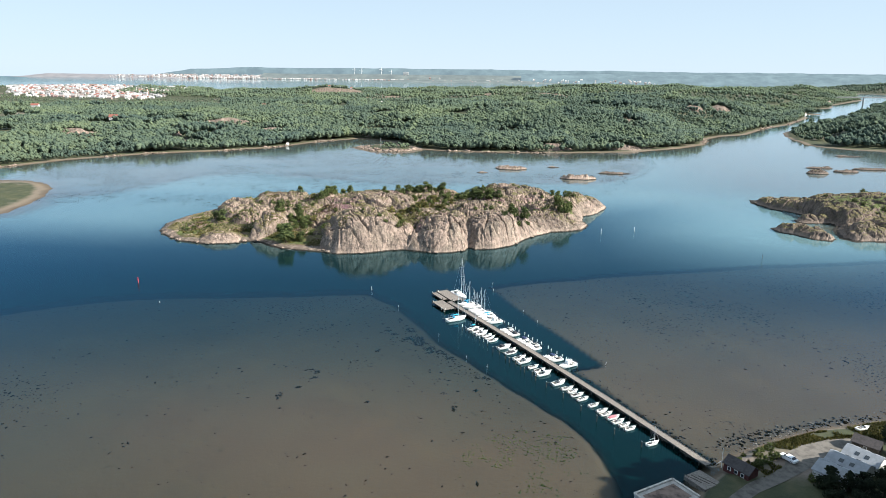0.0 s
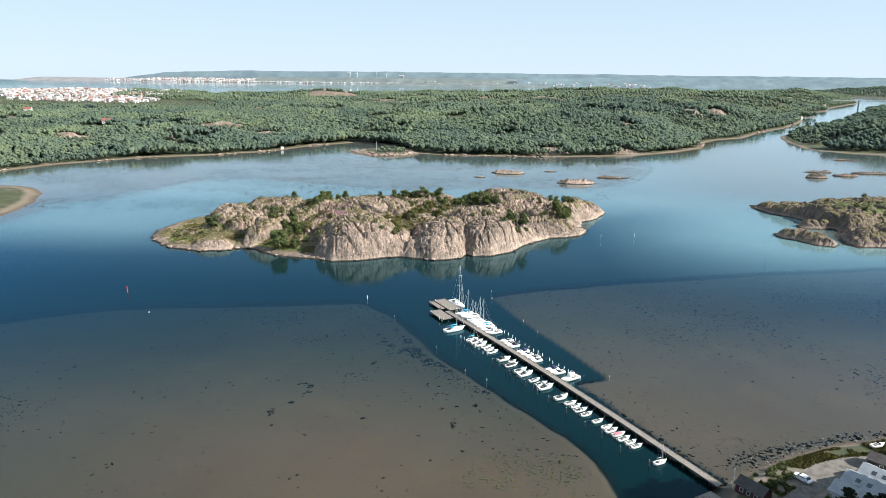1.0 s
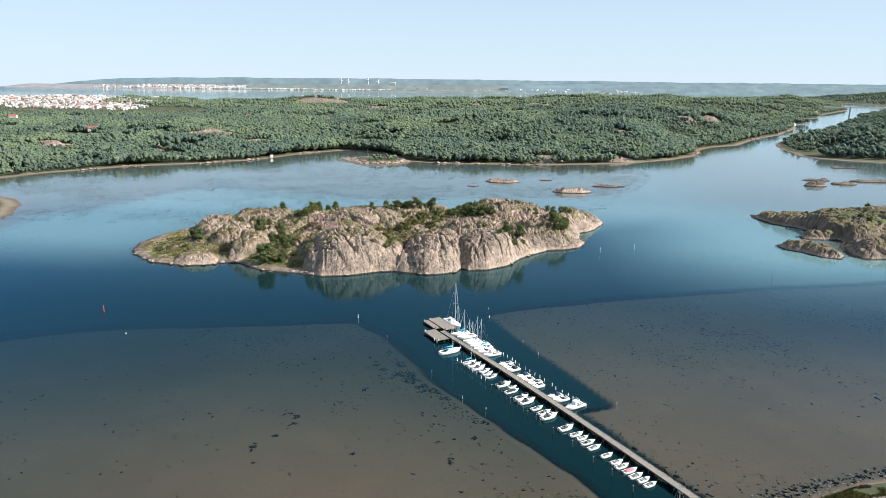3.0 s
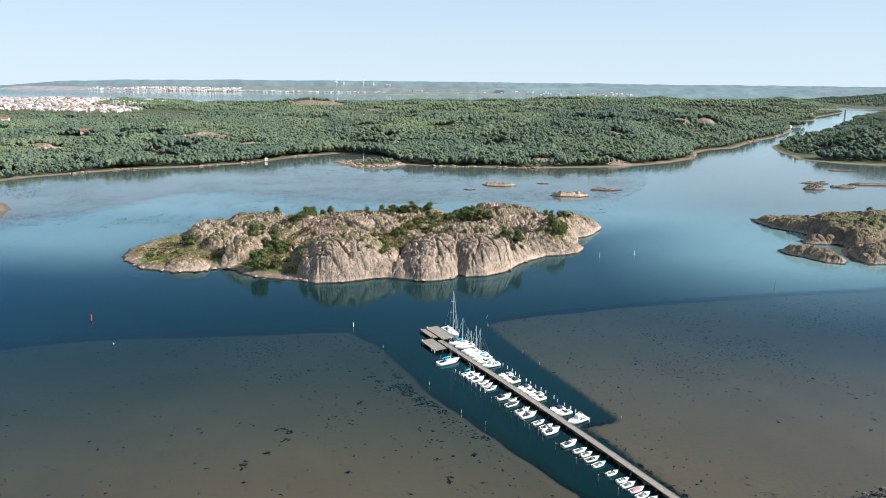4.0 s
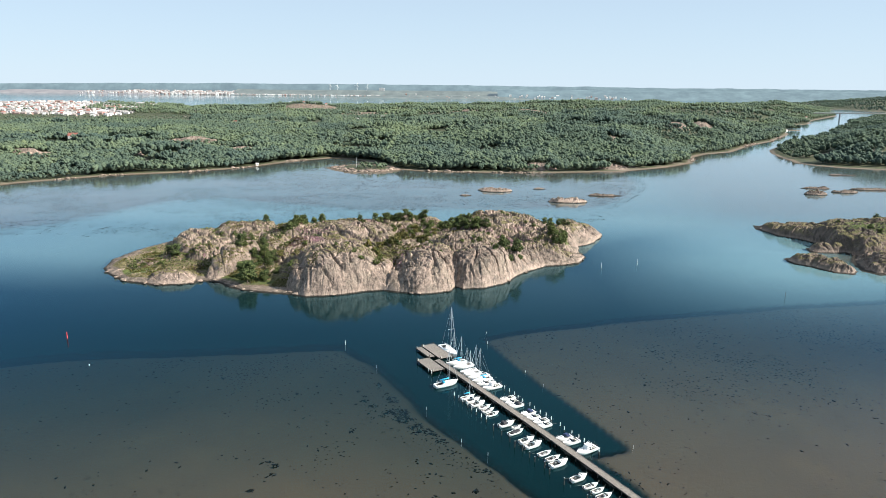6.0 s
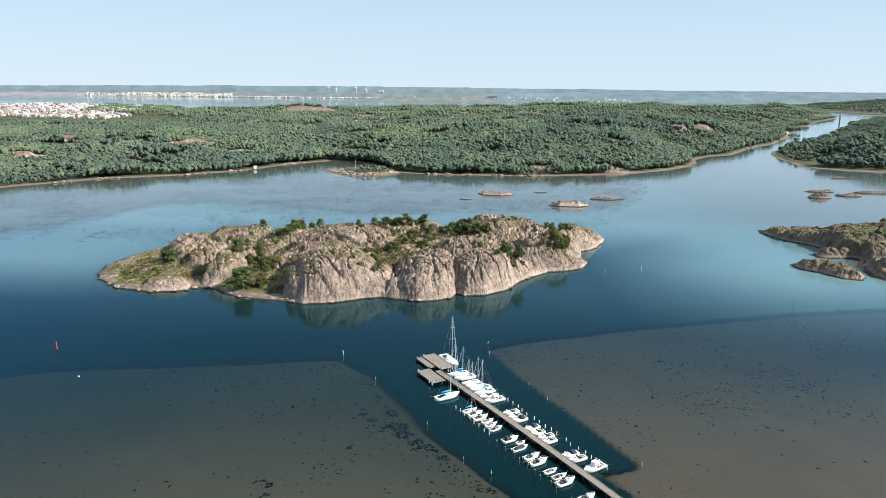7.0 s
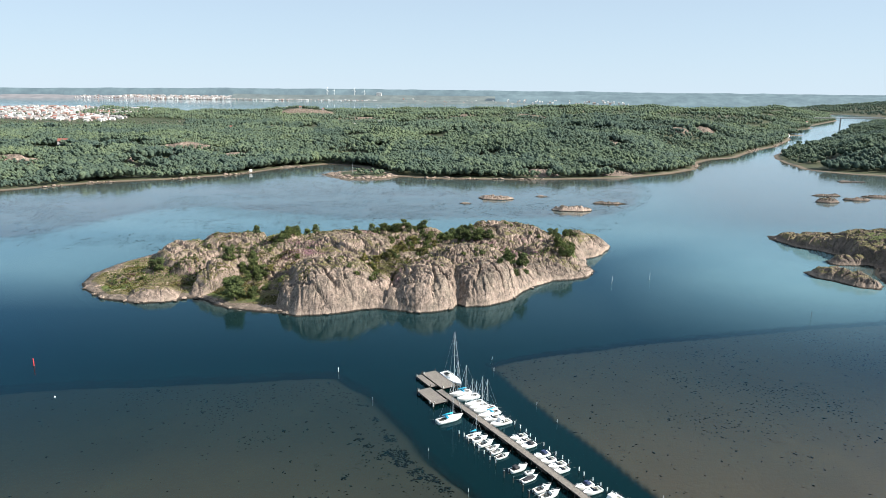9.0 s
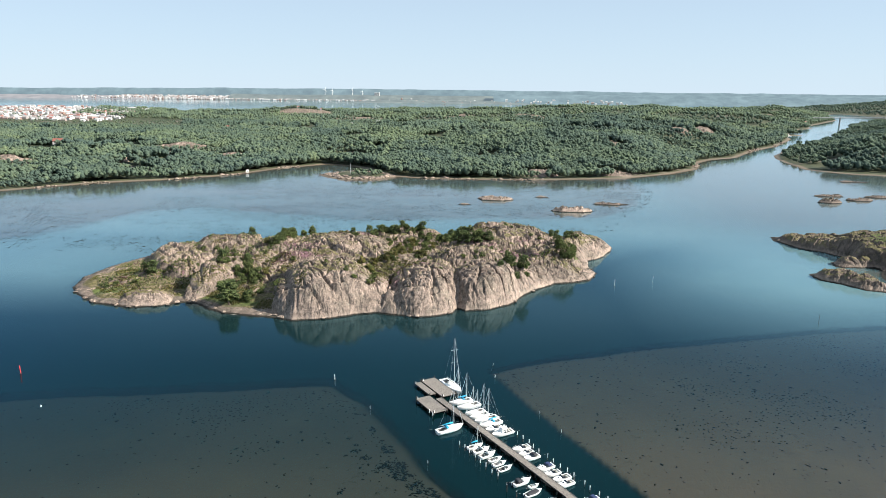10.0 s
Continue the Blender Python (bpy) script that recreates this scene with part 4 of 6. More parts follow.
def open_boat(label, length=4.8, beam=1.9, motor=True, seats=GREYDECK, cover=None, name="open_boat"):
    free = 0.55
    b = thing(name, label, "boat", "boats along the jetty")
    part("hull", hull_mesh(length, beam, free), WHITE, b, smooth_shade=True)
    part("deck", deck_mesh(length, beam, free, 0.66, 0.11), WHITE, b)
    part("cockpit", cockpit_mesh(length, beam, free, 0.66), COCKPIT, b, "grey cockpit sole")
    if cover:
        bm = bmesh.new()
        bmesh.ops.create_uvsphere(bm, u_segments=12, v_segments=6, radius=1.0, matrix=Matrix.Translation((-0.02 * length, 0, free - 0.02)) @ Matrix.Diagonal((length * 0.40, beam * 0.46, 0.42, 1)))
        part("cover", bm, cover, b, "taut canvas cover", True)
    else:
        part("console", box(0.45, 0.55, 0.62, (0.02 * length, 0.12, 0.18), bevel=0.05, taper=0.8), WHITE, b)
        for x in (-0.12, -0.36):
            part("seat", box(0.42, beam * 0.6, 0.30, (x * length, 0, 0.16), bevel=0.04), seats, b, "padded thwart")
        part("windscreen", windscreen_mesh(0.06 * length, 0.7, 0.75, 0.28), SMOKE, b)
    if motor:
        outboard(b, length, free)
    mooring_lines(b, length, beam, free)
    return b


def motor_boat(label, length=6.0, beam=2.3, cabin=True, canopy=None, name="motor_boat"):
    free = 0.85
    b = thing(name, label, "boat", "boats along the jetty")
    part("hull", hull_mesh(length, beam, free), WHITE, b, smooth_shade=True)
    part("deck", deck_mesh(length, beam, free, 0.50, 0.10), WHITE, b)
    part("cockpit", cockpit_mesh(length, beam, free, 0.5), COCKPIT, b, "grey cockpit sole")
    if cabin:
        part("cabin", box(length * 0.30, beam * 0.62, 0.36, (length * 0.10, 0, free * 1.05), bevel=0.08, taper=0.78), WHITE, b)
        for side in (1, -1):
            part("cabin_window", box(length * 0.19, 0.03, 0.13, (length * 0.10, side * beam * 0.29, free * 1.05 + 0.12)), SMOKE, b, "smoked side window")
        part("hatch", box(0.45, 0.45, 0.04, (length * 0.13, 0, free * 1.05 + 0.36), bevel=0.01), SMOKE, b)
    part("windscreen", windscreen_mesh(-0.03 * length, beam * 0.95, free * 1.05 + 0.15, 0.55), SMOKE, b)
    for y in (-0.24, 0.24):
        part("seat", box(0.5, 0.5, 0.55, (-0.13 * length, y * beam, 0.18), bevel=0.06), CREAM, b)
    part("bench", box(0.5, beam * 0.66, 0.45, (-0.38 * length, 0, 0.18), bevel=0.06), CREAM, b)
    if canopy:
        part("canopy", box(length * 0.26, beam * 0.84, 0.62, (-0.20 * length, 0, free + 0.25), bevel=0.16, taper=0.82), canopy, b, "folded-up canvas canopy")
    rail = []
    for i in range(13):
        t = 0.55 + 0.43 * (1 - abs(i - 6) / 6)
        bb, z = hull_lines(t, length, beam, free)
        rail.append(((t - 0.5) * length, (1 if i < 6 else -1 if i > 6 else 0) * bb * 0.92, z + (0.38 if 0 < i < 12 else 0.02)))
    part("pulpit_rail", tube(rail, 0.02), ALLOY, b, "bright metal bow rail")
    outboard(b, length, free)
    mooring_lines(b, length, beam, free)
    return b


def cruiser(label, length=8.5, beam=3.0):
    b = motor_boat(label, length, beam, True, None, "cabin_cruiser")
    part("wheelhouse", box(length * 0.26, beam * 0.72, 0.95, (-0.06 * length, 0, 1.15), bevel=0.14, taper=0.84), WHITE, b)
    for side in (1, -1):
        part("wheelhouse_window", box(length * 0.19, 0.03, 0.36, (-0.06 * length, side * beam * 0.325, 1.55)), SMOKE, b, "dark side window")
    part("flybridge", box(length * 0.22, beam * 0.6, 0.35, (-0.08 * length, 0, 2.08), bevel=0.08, taper=1.1), WHITE, b)
    bm = rod((-0.12 * length, -beam * 0.3, 2.1), (-0.16 * length, -beam * 0.25, 3.0), 0.05, 5)
    rod((-0.12 * length, beam * 0.3, 2.1), (-0.16 * length, beam * 0.25, 3.0), 0.05, 5, bm)
    rod((-0.16 * length, -beam * 0.25, 3.0), (-0.16 * length, beam * 0.25, 3.0), 0.05, 5, bm)
    part("radar_arch", bm, WHITE, b)
    return b


def sail_boat(label, length=8.4, beam=2.7, mast=11.0, cover=CYAN, small=False):
    free = 0.62 if small else 0.95
    b = thing("sailing_boat", label, "sailing boat", "boats along the jetty")
    part("hull", hull_mesh(length, beam, free), WHITE, b, smooth_shade=True)
    part("deck", deck_mesh(length, beam, free, 0.36, 0.2), WHITE, b)
    part("cockpit", cockpit_mesh(length, beam, free, 0.36), COCKPIT, b, "shaded grey cockpit sole")
    part("cabin", box(length * 0.36, beam * 0.56, 0.30 if small else 0.42, (length * 0.06, 0, free * 1.03), bevel=0.1, taper=0.78), CREAM if small else WHITE, b)
    for side in (1, -1):
        part("cabin_window", box(length * 0.22, 0.03, 0.12, (length * 0.05, side * beam * 0.262, free * 1.03 + 0.12)), SMOKE, b, "long dark cabin window")
    mx = length * 0.10
    top = free + mast
    pole = part("mast", rod((mx, 0, free), (mx, 0, top), 0.10 if not small else 0.06, 8, r2=0.06 if not small else 0.045), ALLOY, b, "tall bare aluminium mast")
    for k in ((0.5, 0.75) if mast > 13 else (0.55,)):
        part("spreader", rod((mx, -beam * 0.34, free + mast * k), (mx, beam * 0.34, free + mast * k), 0.035, 4), ALLOY, pole)
    part("masthead", rod((mx, 0, top), (mx - 0.25, 0, top + 0.45), 0.02, 4), BLACK, pole)
    bl = length * 0.40
    part("boom", rod((mx, 0, free + 1.25), (mx - bl, 0, free + 1.25), 0.06, 6), ALLOY, b)
    if cover:
        bm = bmesh.new()
        bmesh.ops.create_cone(bm, cap_ends=True, segments=8, radius1=0.26, radius2=0.15, depth=bl * 0.96,
                              matrix=Matrix.Translation((mx - bl * 0.5, 0, free + 1.42)) @ Matrix.Rotation(radians(-90), 4, "Y"))
        part("sail_cover", bm, cover, b, "canvas cover over the furled mainsail", True)
        if not small:
            part("spray_hood", box(0.9, beam * 0.6, 0.5, (-length * 0.13, 0, free + 0.3), bevel=0.14, taper=0.8), cover, b, "canvas spray hood")
    wire = 0.022
    part("forestay", rod((length * 0.48, 0, free * 1.35), (mx, 0, top - 0.2), 0.055 if not small else 0.03, 5), ALLOY, b, "furled foresail on the forestay")
    part("backstay", rod((-length * 0.48, 0, free), (mx, 0, top), wire, 4), STEEL, b)
    for side in (1, -1):
        part("shroud", rod((mx - 0.2, side * beam * 0.44, free), (mx, side * beam * 0.02, top - 0.3), wire, 4), STEEL, b)
        if not small:
            wire_pts = []
            for i in range(9):
                t = 0.05 + 0.91 * i / 8
                bb, z = hull_lines(t, length, beam, free)
                wire_pts.append(((t - 0.5) * length, side * bb * 0.95, z + (0.55 if 0 < i < 8 else 0.02)))
            part("lifeline", tube(wire_pts, 0.016), STEEL, b, "wire lifeline round the deck")
    part("rudder", box(0.3, 0.05, 0.9, (-length * 0.51, 0, -0.3)), WHITE, b)
    mooring_lines(b, length, beam, free)
    return b


# ---- the jetty: s metres from the shore, o metres to its right ----
PIER0, ALONG, ACROSS = Vector((57.95, 155.0, 0)), Vector((-0.541, 0.841, 0)), Vector((0.841, 0.541, 0))
PIER_TURN = math.degrees(math.atan2(ALONG.y, ALONG.x))
PIER_TOP = 1.15


def bend(s):
    return 1.3 * math.sin(math.pi * min(max(s / 150.0, 0), 1))


def pier_at(s, o, z=0.0, turn=0.0):
    """Local x runs out along the jetty."""
    p = PIER0 + ALONG * s + ACROSS * o
    return pose(p.x, p.y, z, 0, 0, PIER_TURN + turn)


jetty = thing("jetty", "long straight wooden jetty on dark timber piles", "jetty")
SECTIONS = 32
_len = 135.0 / SECTIONS
for k in range(SECTIONS):
    s = (k + 0.5) * _len
    m = pier_at(s, bend(s), turn=-math.degrees(math.atan2(bend(s + 1) - bend(s - 1), 2)))
    bm = bmesh.new()
    for j in range(28):
        box(_len / 28 - 0.012, 1.95 + 0.03 * math.sin(j * 7.3 + k), 0.05, ((j + 0.5) * _len / 28 - _len / 2, 0, PIER_TOP - 0.05), bm=bm)
    part("deck_planks", bm, PLANK, jetty).matrix_world = m
    bm = bmesh.new()
    for y in (-0.9, 0.0, 0.9):
        box(_len, 0.14, 0.24, (0, y, PIER_TOP - 0.30), bm=bm)
    part("bearer", bm, TIMBER, jetty).matrix_world = m
    for y in (-1.02, 1.02):
        part("curb", box(_len - 0.5, 0.10, 0.12, (0, y, PIER_TOP), bevel=0.02), PLANK, jetty).matrix_world = m
    for y in (-0.95, 0.95):
        bm = rod((0, y, -4), (0, y, PIER_TOP - 0.06), 0.15, 7)
        part("pile", bm, TIMBER, jetty).matrix_world = m
        part("brace", rod((0.16, y, 0.25), (0.16, -y * 0.1, PIER_TOP - 0.25), 0.06, 5), TIMBER, jetty).matrix_world = m
    part("fender_board", box(_len, 0.05, 0.30, (0, 1.06 if k % 2 else -1.06, PIER_TOP - 0.62)), TIMBER, jetty).matrix_world = m


def landing_stage(label, s0, s1, o0, o1, z):
    """A broad plank platform on piles."""
    st = thing("landing_stage", label, "jetty")
    m = pier_at((s0 + s1) / 2, (o0 + o1) / 2)
    lx, ly = s1 - s0, o1 - o0
    n = int(lx / 0.55)
    for k in range(n):
        part("plank", box(lx / n - 0.03, ly, 0.07, ((k + 0.5) * lx / n - lx / 2, 0, z - 0.07)), PLANK, st).matrix_world = m
    for y in (-0.5, 0.5):
        part("edge_beam", box(lx, 0.16, 0.34, (0, y * (ly - 0.2), z - 0.42)), TIMBER, st).matrix_world = m
    for ix in range(4):
        for iy in (-0.5, 0.5):
            x = (ix / 3 - 0.5) * (lx - 0.5)
            part("pile", rod((x, iy * (ly - 0.3), -4), (x, iy * (ly - 0.3), z + (0.7 if (ix in (0, 3)) else -0.08)), 0.15, 7), TIMBER, st).matrix_world = m
    for ix in (-0.5, 0.5):
        part("bollard", rod((ix * (lx - 1), 0.4 * ly, z), (ix * (lx - 1), 0.4 * ly, z + 0.6), 0.12, 8), POSTC, st, "white-topped bollard").matrix_world = m
    return st


landing_stage("square weathered plank landing stage at the jetty's end", 127.0, 138.3, -5.8, -1.0, 1.0)
landing_stage("long plank landing stage at the outer end", 135.3, 149.3, 2.0, 7.0, 1.05)
landing_stage("narrow plank walkway along the outer stage", 138.7, 149.0, -0.6, 1.6, 0.85)


# mooring poles, white above and dark below
def mooring_pole(label="white-topped timber mooring pole standing in the water"):
    p = thing("mooring_pole", label, "pole", "mooring poles beside the jetty")
    part("post", rod((0, 0, -5), (0, 0, 0.7), 0.10, 7), TIMBER, p)
    part("white_top", rod((0, 0, 0.7), (0, 0, 1.75), 0.11, 7), POSTC, p)
    return p


POLE = mooring_pole()
_right = [105, 102.4, 99.9, 97.6, 94.9, 91.8, 89.2, 86.3, 83.6, 81.1, 77.5, 75.2, 71.9, 69.5, 67.3, 64.2, 61.0]
_left = [108, 105.9, 103.3, 100.5, 97.9, 95.5, 92.7, 90.3]
_rng = random.Random(5)
POLE.matrix_world = pier_at(61.5, 8.4)
for s in _right:
    copy_thing(POLE, pier_at(s, 8.2 + _rng.uniform(-0.25, 0.25)) @ pose(0, 0, _rng.uniform(-0.2, 0.2), _rng.uniform(-2, 2), _rng.uniform(-2, 2)))
for s in _left + [128.5, 126.2]:
    copy_thing(POLE, pier_at(s, (-8.3 if s < 120 else -6.6) + _rng.uniform(-0.2, 0.2)) @ pose(0, 0, _rng.uniform(-0.2, 0.2), _rng.uniform(-2, 2), _rng.uniform(-2, 2)))
DARKPOLE = thing("mooring_pole", "bare dark timber mooring pole in the channel", "pole", "mooring poles beside the jetty")
part("post", rod((0, 0, -5), (0, 0, 1.7), 0.12, 7), TIMBER, DARKPOLE)
part("cap", rod((0, 0, 1.7), (0, 0, 1.8), 0.13, 7), ALLOY, DARKPOLE)
DARKPOLE.matrix_world = pier_at(14.9, -7.6)
for s in (84.9, 81.8, 77.6, 74.7, 72.2, 68.5, 66.1, 62.6, 59.7, 54.3, 46.2, 37.6, 30.7, 23.2):
    copy_thing(DARKPOLE, pier_at(s, -9.0 + _rng.uniform(-0.4, 0.4)) @ pose(0, 0, _rng.uniform(-0.3, 0.2), _rng.uniform(-2, 2), _rng.uniform(-2, 2)))

# the boats: (kind, s, o)
MODELS = {
    "open": open_boat("small white open motor boat with a grey seat", 4.7, 1.85),
    "skiff": open_boat("white plastic rowing skiff with outboard motor", 4.2, 1.65, seats=CREAM),
    "blackopen": open_boat("white open boat with black seats", 5.0, 2.0, seats=DARKC),
    "red": open_boat("white open boat under a faded red cover", 4.8, 1.9, cover=REDC),
    "blackcover": open_boat("white boat under a black canvas cover", 5.8, 2.2, cover=DARKC),
    "dinghy": open_boat("tiny white dinghy beside a larger boat", 3.2, 1.4, motor=False, seats=CREAM, name="dinghy"),
    "day": motor_boat("white day cruiser with smoked windscreen", 5.6, 2.15),
    "cuddy": motor_boat("white cuddy-cabin motor boat with bow rail", 6.4, 2.4),
    "navy": motor_boat("white motor boat with a navy canopy", 6.2, 2.35, True, NAVY),
    "black": motor_boat("white motor boat with a black canopy", 5.9, 2.3, False, DARKC),
    "cruiser": cruiser("large white cabin cruiser moored at the jetty", 8.0, 2.9),
    "blue_sail": sail_boat("white sailing boat with turquoise sail cover", 8.6, 2.7, 11.0, CYAN),
    "yacht": sail_boat("white sailing yacht with bare mast", 8.8, 2.8, 12.0, None),
    "yacht_blue": sail_boat("white sailing yacht with turquoise covers", 8.6, 2.7, 12.2, CYAN),
    "yacht_small": sail_boat("small white keelboat with short mast", 7.4, 2.4, 9.2, None),
    "big_yacht": sail_boat("large white sailing yacht with a tall mast", 12.0, 3.6, 16.6, CREAM),
    "pocket": sail_boat("small sailing dinghy with turquoise cover", 5.4, 1.9, 6.4, CYAN, True),
    "little": sail_boat("very small white sailing dinghy with one mast", 4.3, 1.6, 5.2, None, True),
}
LEFT = [("blue_sail", 117.3, -5.9), ("pocket", 106.0, -4.7), ("day", 103.3, -4.6), ("day", 100.5, -4.5), ("open", 98.0, -3.8), ("open", 95.7, -4.0), ("blackopen", 93.1, -4.1),
        ("black", 85.8, -4.2), ("dinghy", 83.2, -2.6), ("blackcover", 80.9, -4.4), ("day", 75.6, -4.6), ("cuddy", 72.7, -4.5), ("open", 67.9, -4.4), ("blackopen", 64.9, -4.0),
        ("cuddy", 62.0, -4.4), ("day", 54.3, -4.4), ("open", 50.4, -4.0), ("skiff", 48.1, -3.8), ("blackopen", 45.6, -4.0), ("open", 42.8, -4.2), ("skiff", 38.2, -4.0),
        ("skiff", 34.6, -3.9), ("open", 32.5, -4.1), ("red", 30.0, -3.8), ("open", 27.6, -4.1), ("skiff", 25.4, -3.7), ("skiff", 23.2, -3.8), ("little", 14.6, -4.0)]
RIGHT = [("big_yacht", 141.3, 9.0), ("yacht_blue", 130.7, 5.6), ("yacht", 127.0, 6.1), ("yacht_small", 122.5, 5.5), ("yacht_small", 120.0, 5.4), ("yacht", 117.2, 6.0),
         ("yacht_blue", 114.4, 5.6), ("cuddy", 111.7, 4.8), ("cruiser", 108.4, 5.4), ("cuddy", 99.0, 5.0), ("day", 96.3, 4.6), ("black", 94.0, 4.6), ("navy", 88.2, 4.6), ("day", 85.3, 4.4),
         ("cuddy", 82.3, 4.9), ("day", 79.9, 4.4), ("navy", 71.6, 4.7), ("cuddy", 69.0, 5.0), ("cruiser", 63.6, 5.9)]
_seen = set()
for row, heading in ((LEFT, -90.0), (RIGHT, 90.0)):
    for kind, s, o in row:
        turn = heading + _rng.uniform(-4, 4)
        if kind == "big_yacht":
            turn = 178.0
        k = 0.9 if kind not in ('big_yacht', 'blue_sail') else 1.0
        m = pier_at(s, o) @ pose(0, 0, 0, _rng.uniform(-1.5, 1.5), 0, turn) @ Matrix.Diagonal((k, k, k, 1))
        if kind in _seen:
            copy_thing(MODELS[kind], m).scale = (k, k, k)
        else:
            MODELS[kind].matrix_world = m
            _seen.add(kind)


# ---- sea marks ----
def sea_mark(label, x, y, height, material, radius=0.14, lean=0.0):
    p = thing("sea_mark", label, "sea mark", "sea marks in the bay", pose(x, y, 0, lean, lean * 0.5))
    part("stake", rod((0, 0, -2), (0, 0, height), radius, 7, r2=radius * 0.8), material, p)
    part("collar", rod((0, 0, -0.15), (0, 0, 0.2), radius * 1.8, 8), BLACK, p)


sea_mark("slim red spar buoy leaning in the channel", -154, 280, 3.0, REDPAINT, 0.20, 6)
sea_mark("slim white spar buoy at the flat's edge", -49.5, 282.3, 2.0, POSTC, 0.11, -6)
sea_mark("short white stake beside the dredged channel", 3.0, 287.5, 1.3, POSTC, 0.10)
sea_mark("white stake leaning over the channel edge", 2.4, 297.5, 1.7, POSTC, 0.09, 24)
sea_mark("tall pale stake in open water", 84.4, 410, 3.6, POSTC, 0.08)
sea_mark("tall pale stake near the island", 64, 402, 3.6, POSTC, 0.08)
sea_mark("dark withy stake in the eastern flat", 138.5, 353, 4.0, TIMBER, 0.08)
for x, y in ((-34.8, 262), (-15.5, 232.4), (-4.6, 214), (2.5, 207.6), (20.5, 251), (41.3, 214), (15.5, 262)):
    sea_mark("thin pale stake marking the dredged channel", x, y, 1.2, POSTC, 0.06, 2)
mooring_buoy = thing("mooring_buoy", "small white mooring buoy floating on the flat", "buoy", at=pose(-132.7, 257.2, 0.1))
_bm = bmesh.new()
bmesh.ops.create_uvsphere(_bm, u_segments=10, v_segments=8, radius=0.25)
part("float", _bm, POSTC, mooring_buoy, smooth_shade=True)
part("ring", rod((0, 0, 0.35), (0, 0, 0.6), 0.05, 6), STEEL, mooring_buoy)


# ---- the home shore ----
def gabled_house(label, length, width, wall, ridge, wall_mat, roof_mat, at, windows=2, skylights=0, category="house", name="house", group=""):
    """Ridge along local x; stands on z 0."""
    h = thing(name, label, category, group, at)
    part("wall", box(length, width, wall), wall_mat, h)
    pts = []
    for x in (-length / 2, length / 2):
        pts += [(x, -width / 2, wall), (x, width / 2, wall), (x, 0, wall + ridge - 0.05)]
    part("gable", faces_of(pts, [(0, 1, 2), (3, 5, 4), (0, 2, 5, 3), (1, 4, 5, 2)]), wall_mat, h)
    ov = 0.3
    for side in (-1, 1):
        slope = math.atan2(ridge, width / 2)
        e, l2 = width / 2 + ov, length / 2 + ov
        ze = wall - ov * math.tan(slope)
        pts = [(-l2, side * e, ze), (l2, side * e, ze), (l2, 0, wall + ridge), (-l2, 0, wall + ridge)]
        pts += [(p[0], p[1], p[2] + 0.14) for p in pts]
        roof = part("roof", faces_of(pts, [(0, 1, 2, 3), (4, 5, 6, 7), (0, 1, 5, 4), (1, 2, 6, 5), (2, 3, 7, 6), (3, 0, 4, 7)]), roof_mat, h)
        for k in range(skylights):
            x = (k - (skylights - 1) / 2) * length * 0.28
            t = 0.5
            bm = box(1.0, 1.1, 0.07, bevel=0.02)
            bmesh.ops.transform(bm, verts=bm.verts, matrix=Matrix.Translation((x, side * e * t, ze + (wall + ridge - ze) * (1 - t) + 0.14)) @ Matrix.Rotation(-side * slope, 4, "X"))
            part("skylight", bm, SMOKE, roof, "dark roof window")
    for k in range(windows):
        x = (k - (windows - 1) / 2) * length / max(windows, 1) * 0.8
        for side in (-1, 1):
            win = part("window", box(0.9, 0.08, 1.0, (x, side * width / 2, wall * 0.36)), POSTC, h, "white-framed window")
            part("pane", box(0.72, 0.10, 0.82, (x, side * width / 2, wall * 0.36 + 0.09)), SMOKE, win)
    part("door", box(0.08, 0.95, 2.0, (-length / 2, 0, 0), bevel=0.01), POSTC, h)
    return h


def ground_z(x, y):
    return float(ground_height(np.array([float(x)]), np.array([float(y)]))[0])


boat_house = gabled_house("dark red boathouse with dark roof and white windows", 6.6, 3.8, 2.3, 1.4, FALU, DARKROOF, pose(64.3, 151.6, 1.0, 0, 0, -52), 3, category="boathouse", name="boathouse")
for k, (x, y, ln) in enumerate([(85.2, 150.3, 7.5), (90.0, 154.2, 8.5), (95.2, 157.8, 8.0)]):
    gabled_house("white holiday cabin with pale metal roof and skylights", ln, 6.4, 2.5, 1.5, HOUSEW, WHITEROOF, pose(x, y, 1.6, 0, 0, -48), 2, 1 if k == 0 else 2, "cabin", "cabin", "row of holiday cabins")
gabled_house("low dark shed behind the cabins", 6.0, 4.5, 2.2, 1.2, TIMBER, DARKROOF, pose(99.5, 165.2, 1.8, 0, 0, -40), 1, category="shed", name="shed")

quay = thing("quay", "concrete quay with pale edge beam and rusty yard", "quay")
_q0, _q1, _q2, _q3 = (37.7, 140.8), (47.7, 147.7), (52.2, 141.2), (42.5, 134.0)
_poly = [_q0, _q1, _q2, _q3]


def slab(poly, z0, z1):
    n = len(poly)
    pts = [(x, y, z0) for x, y in poly] + [(x, y, z1) for x, y in poly]
    return faces_of(pts, [tuple(range(n)), tuple(range(n, 2 * n))] + [(i, (i + 1) % n, n + (i + 1) % n, n + i) for i in range(n)])


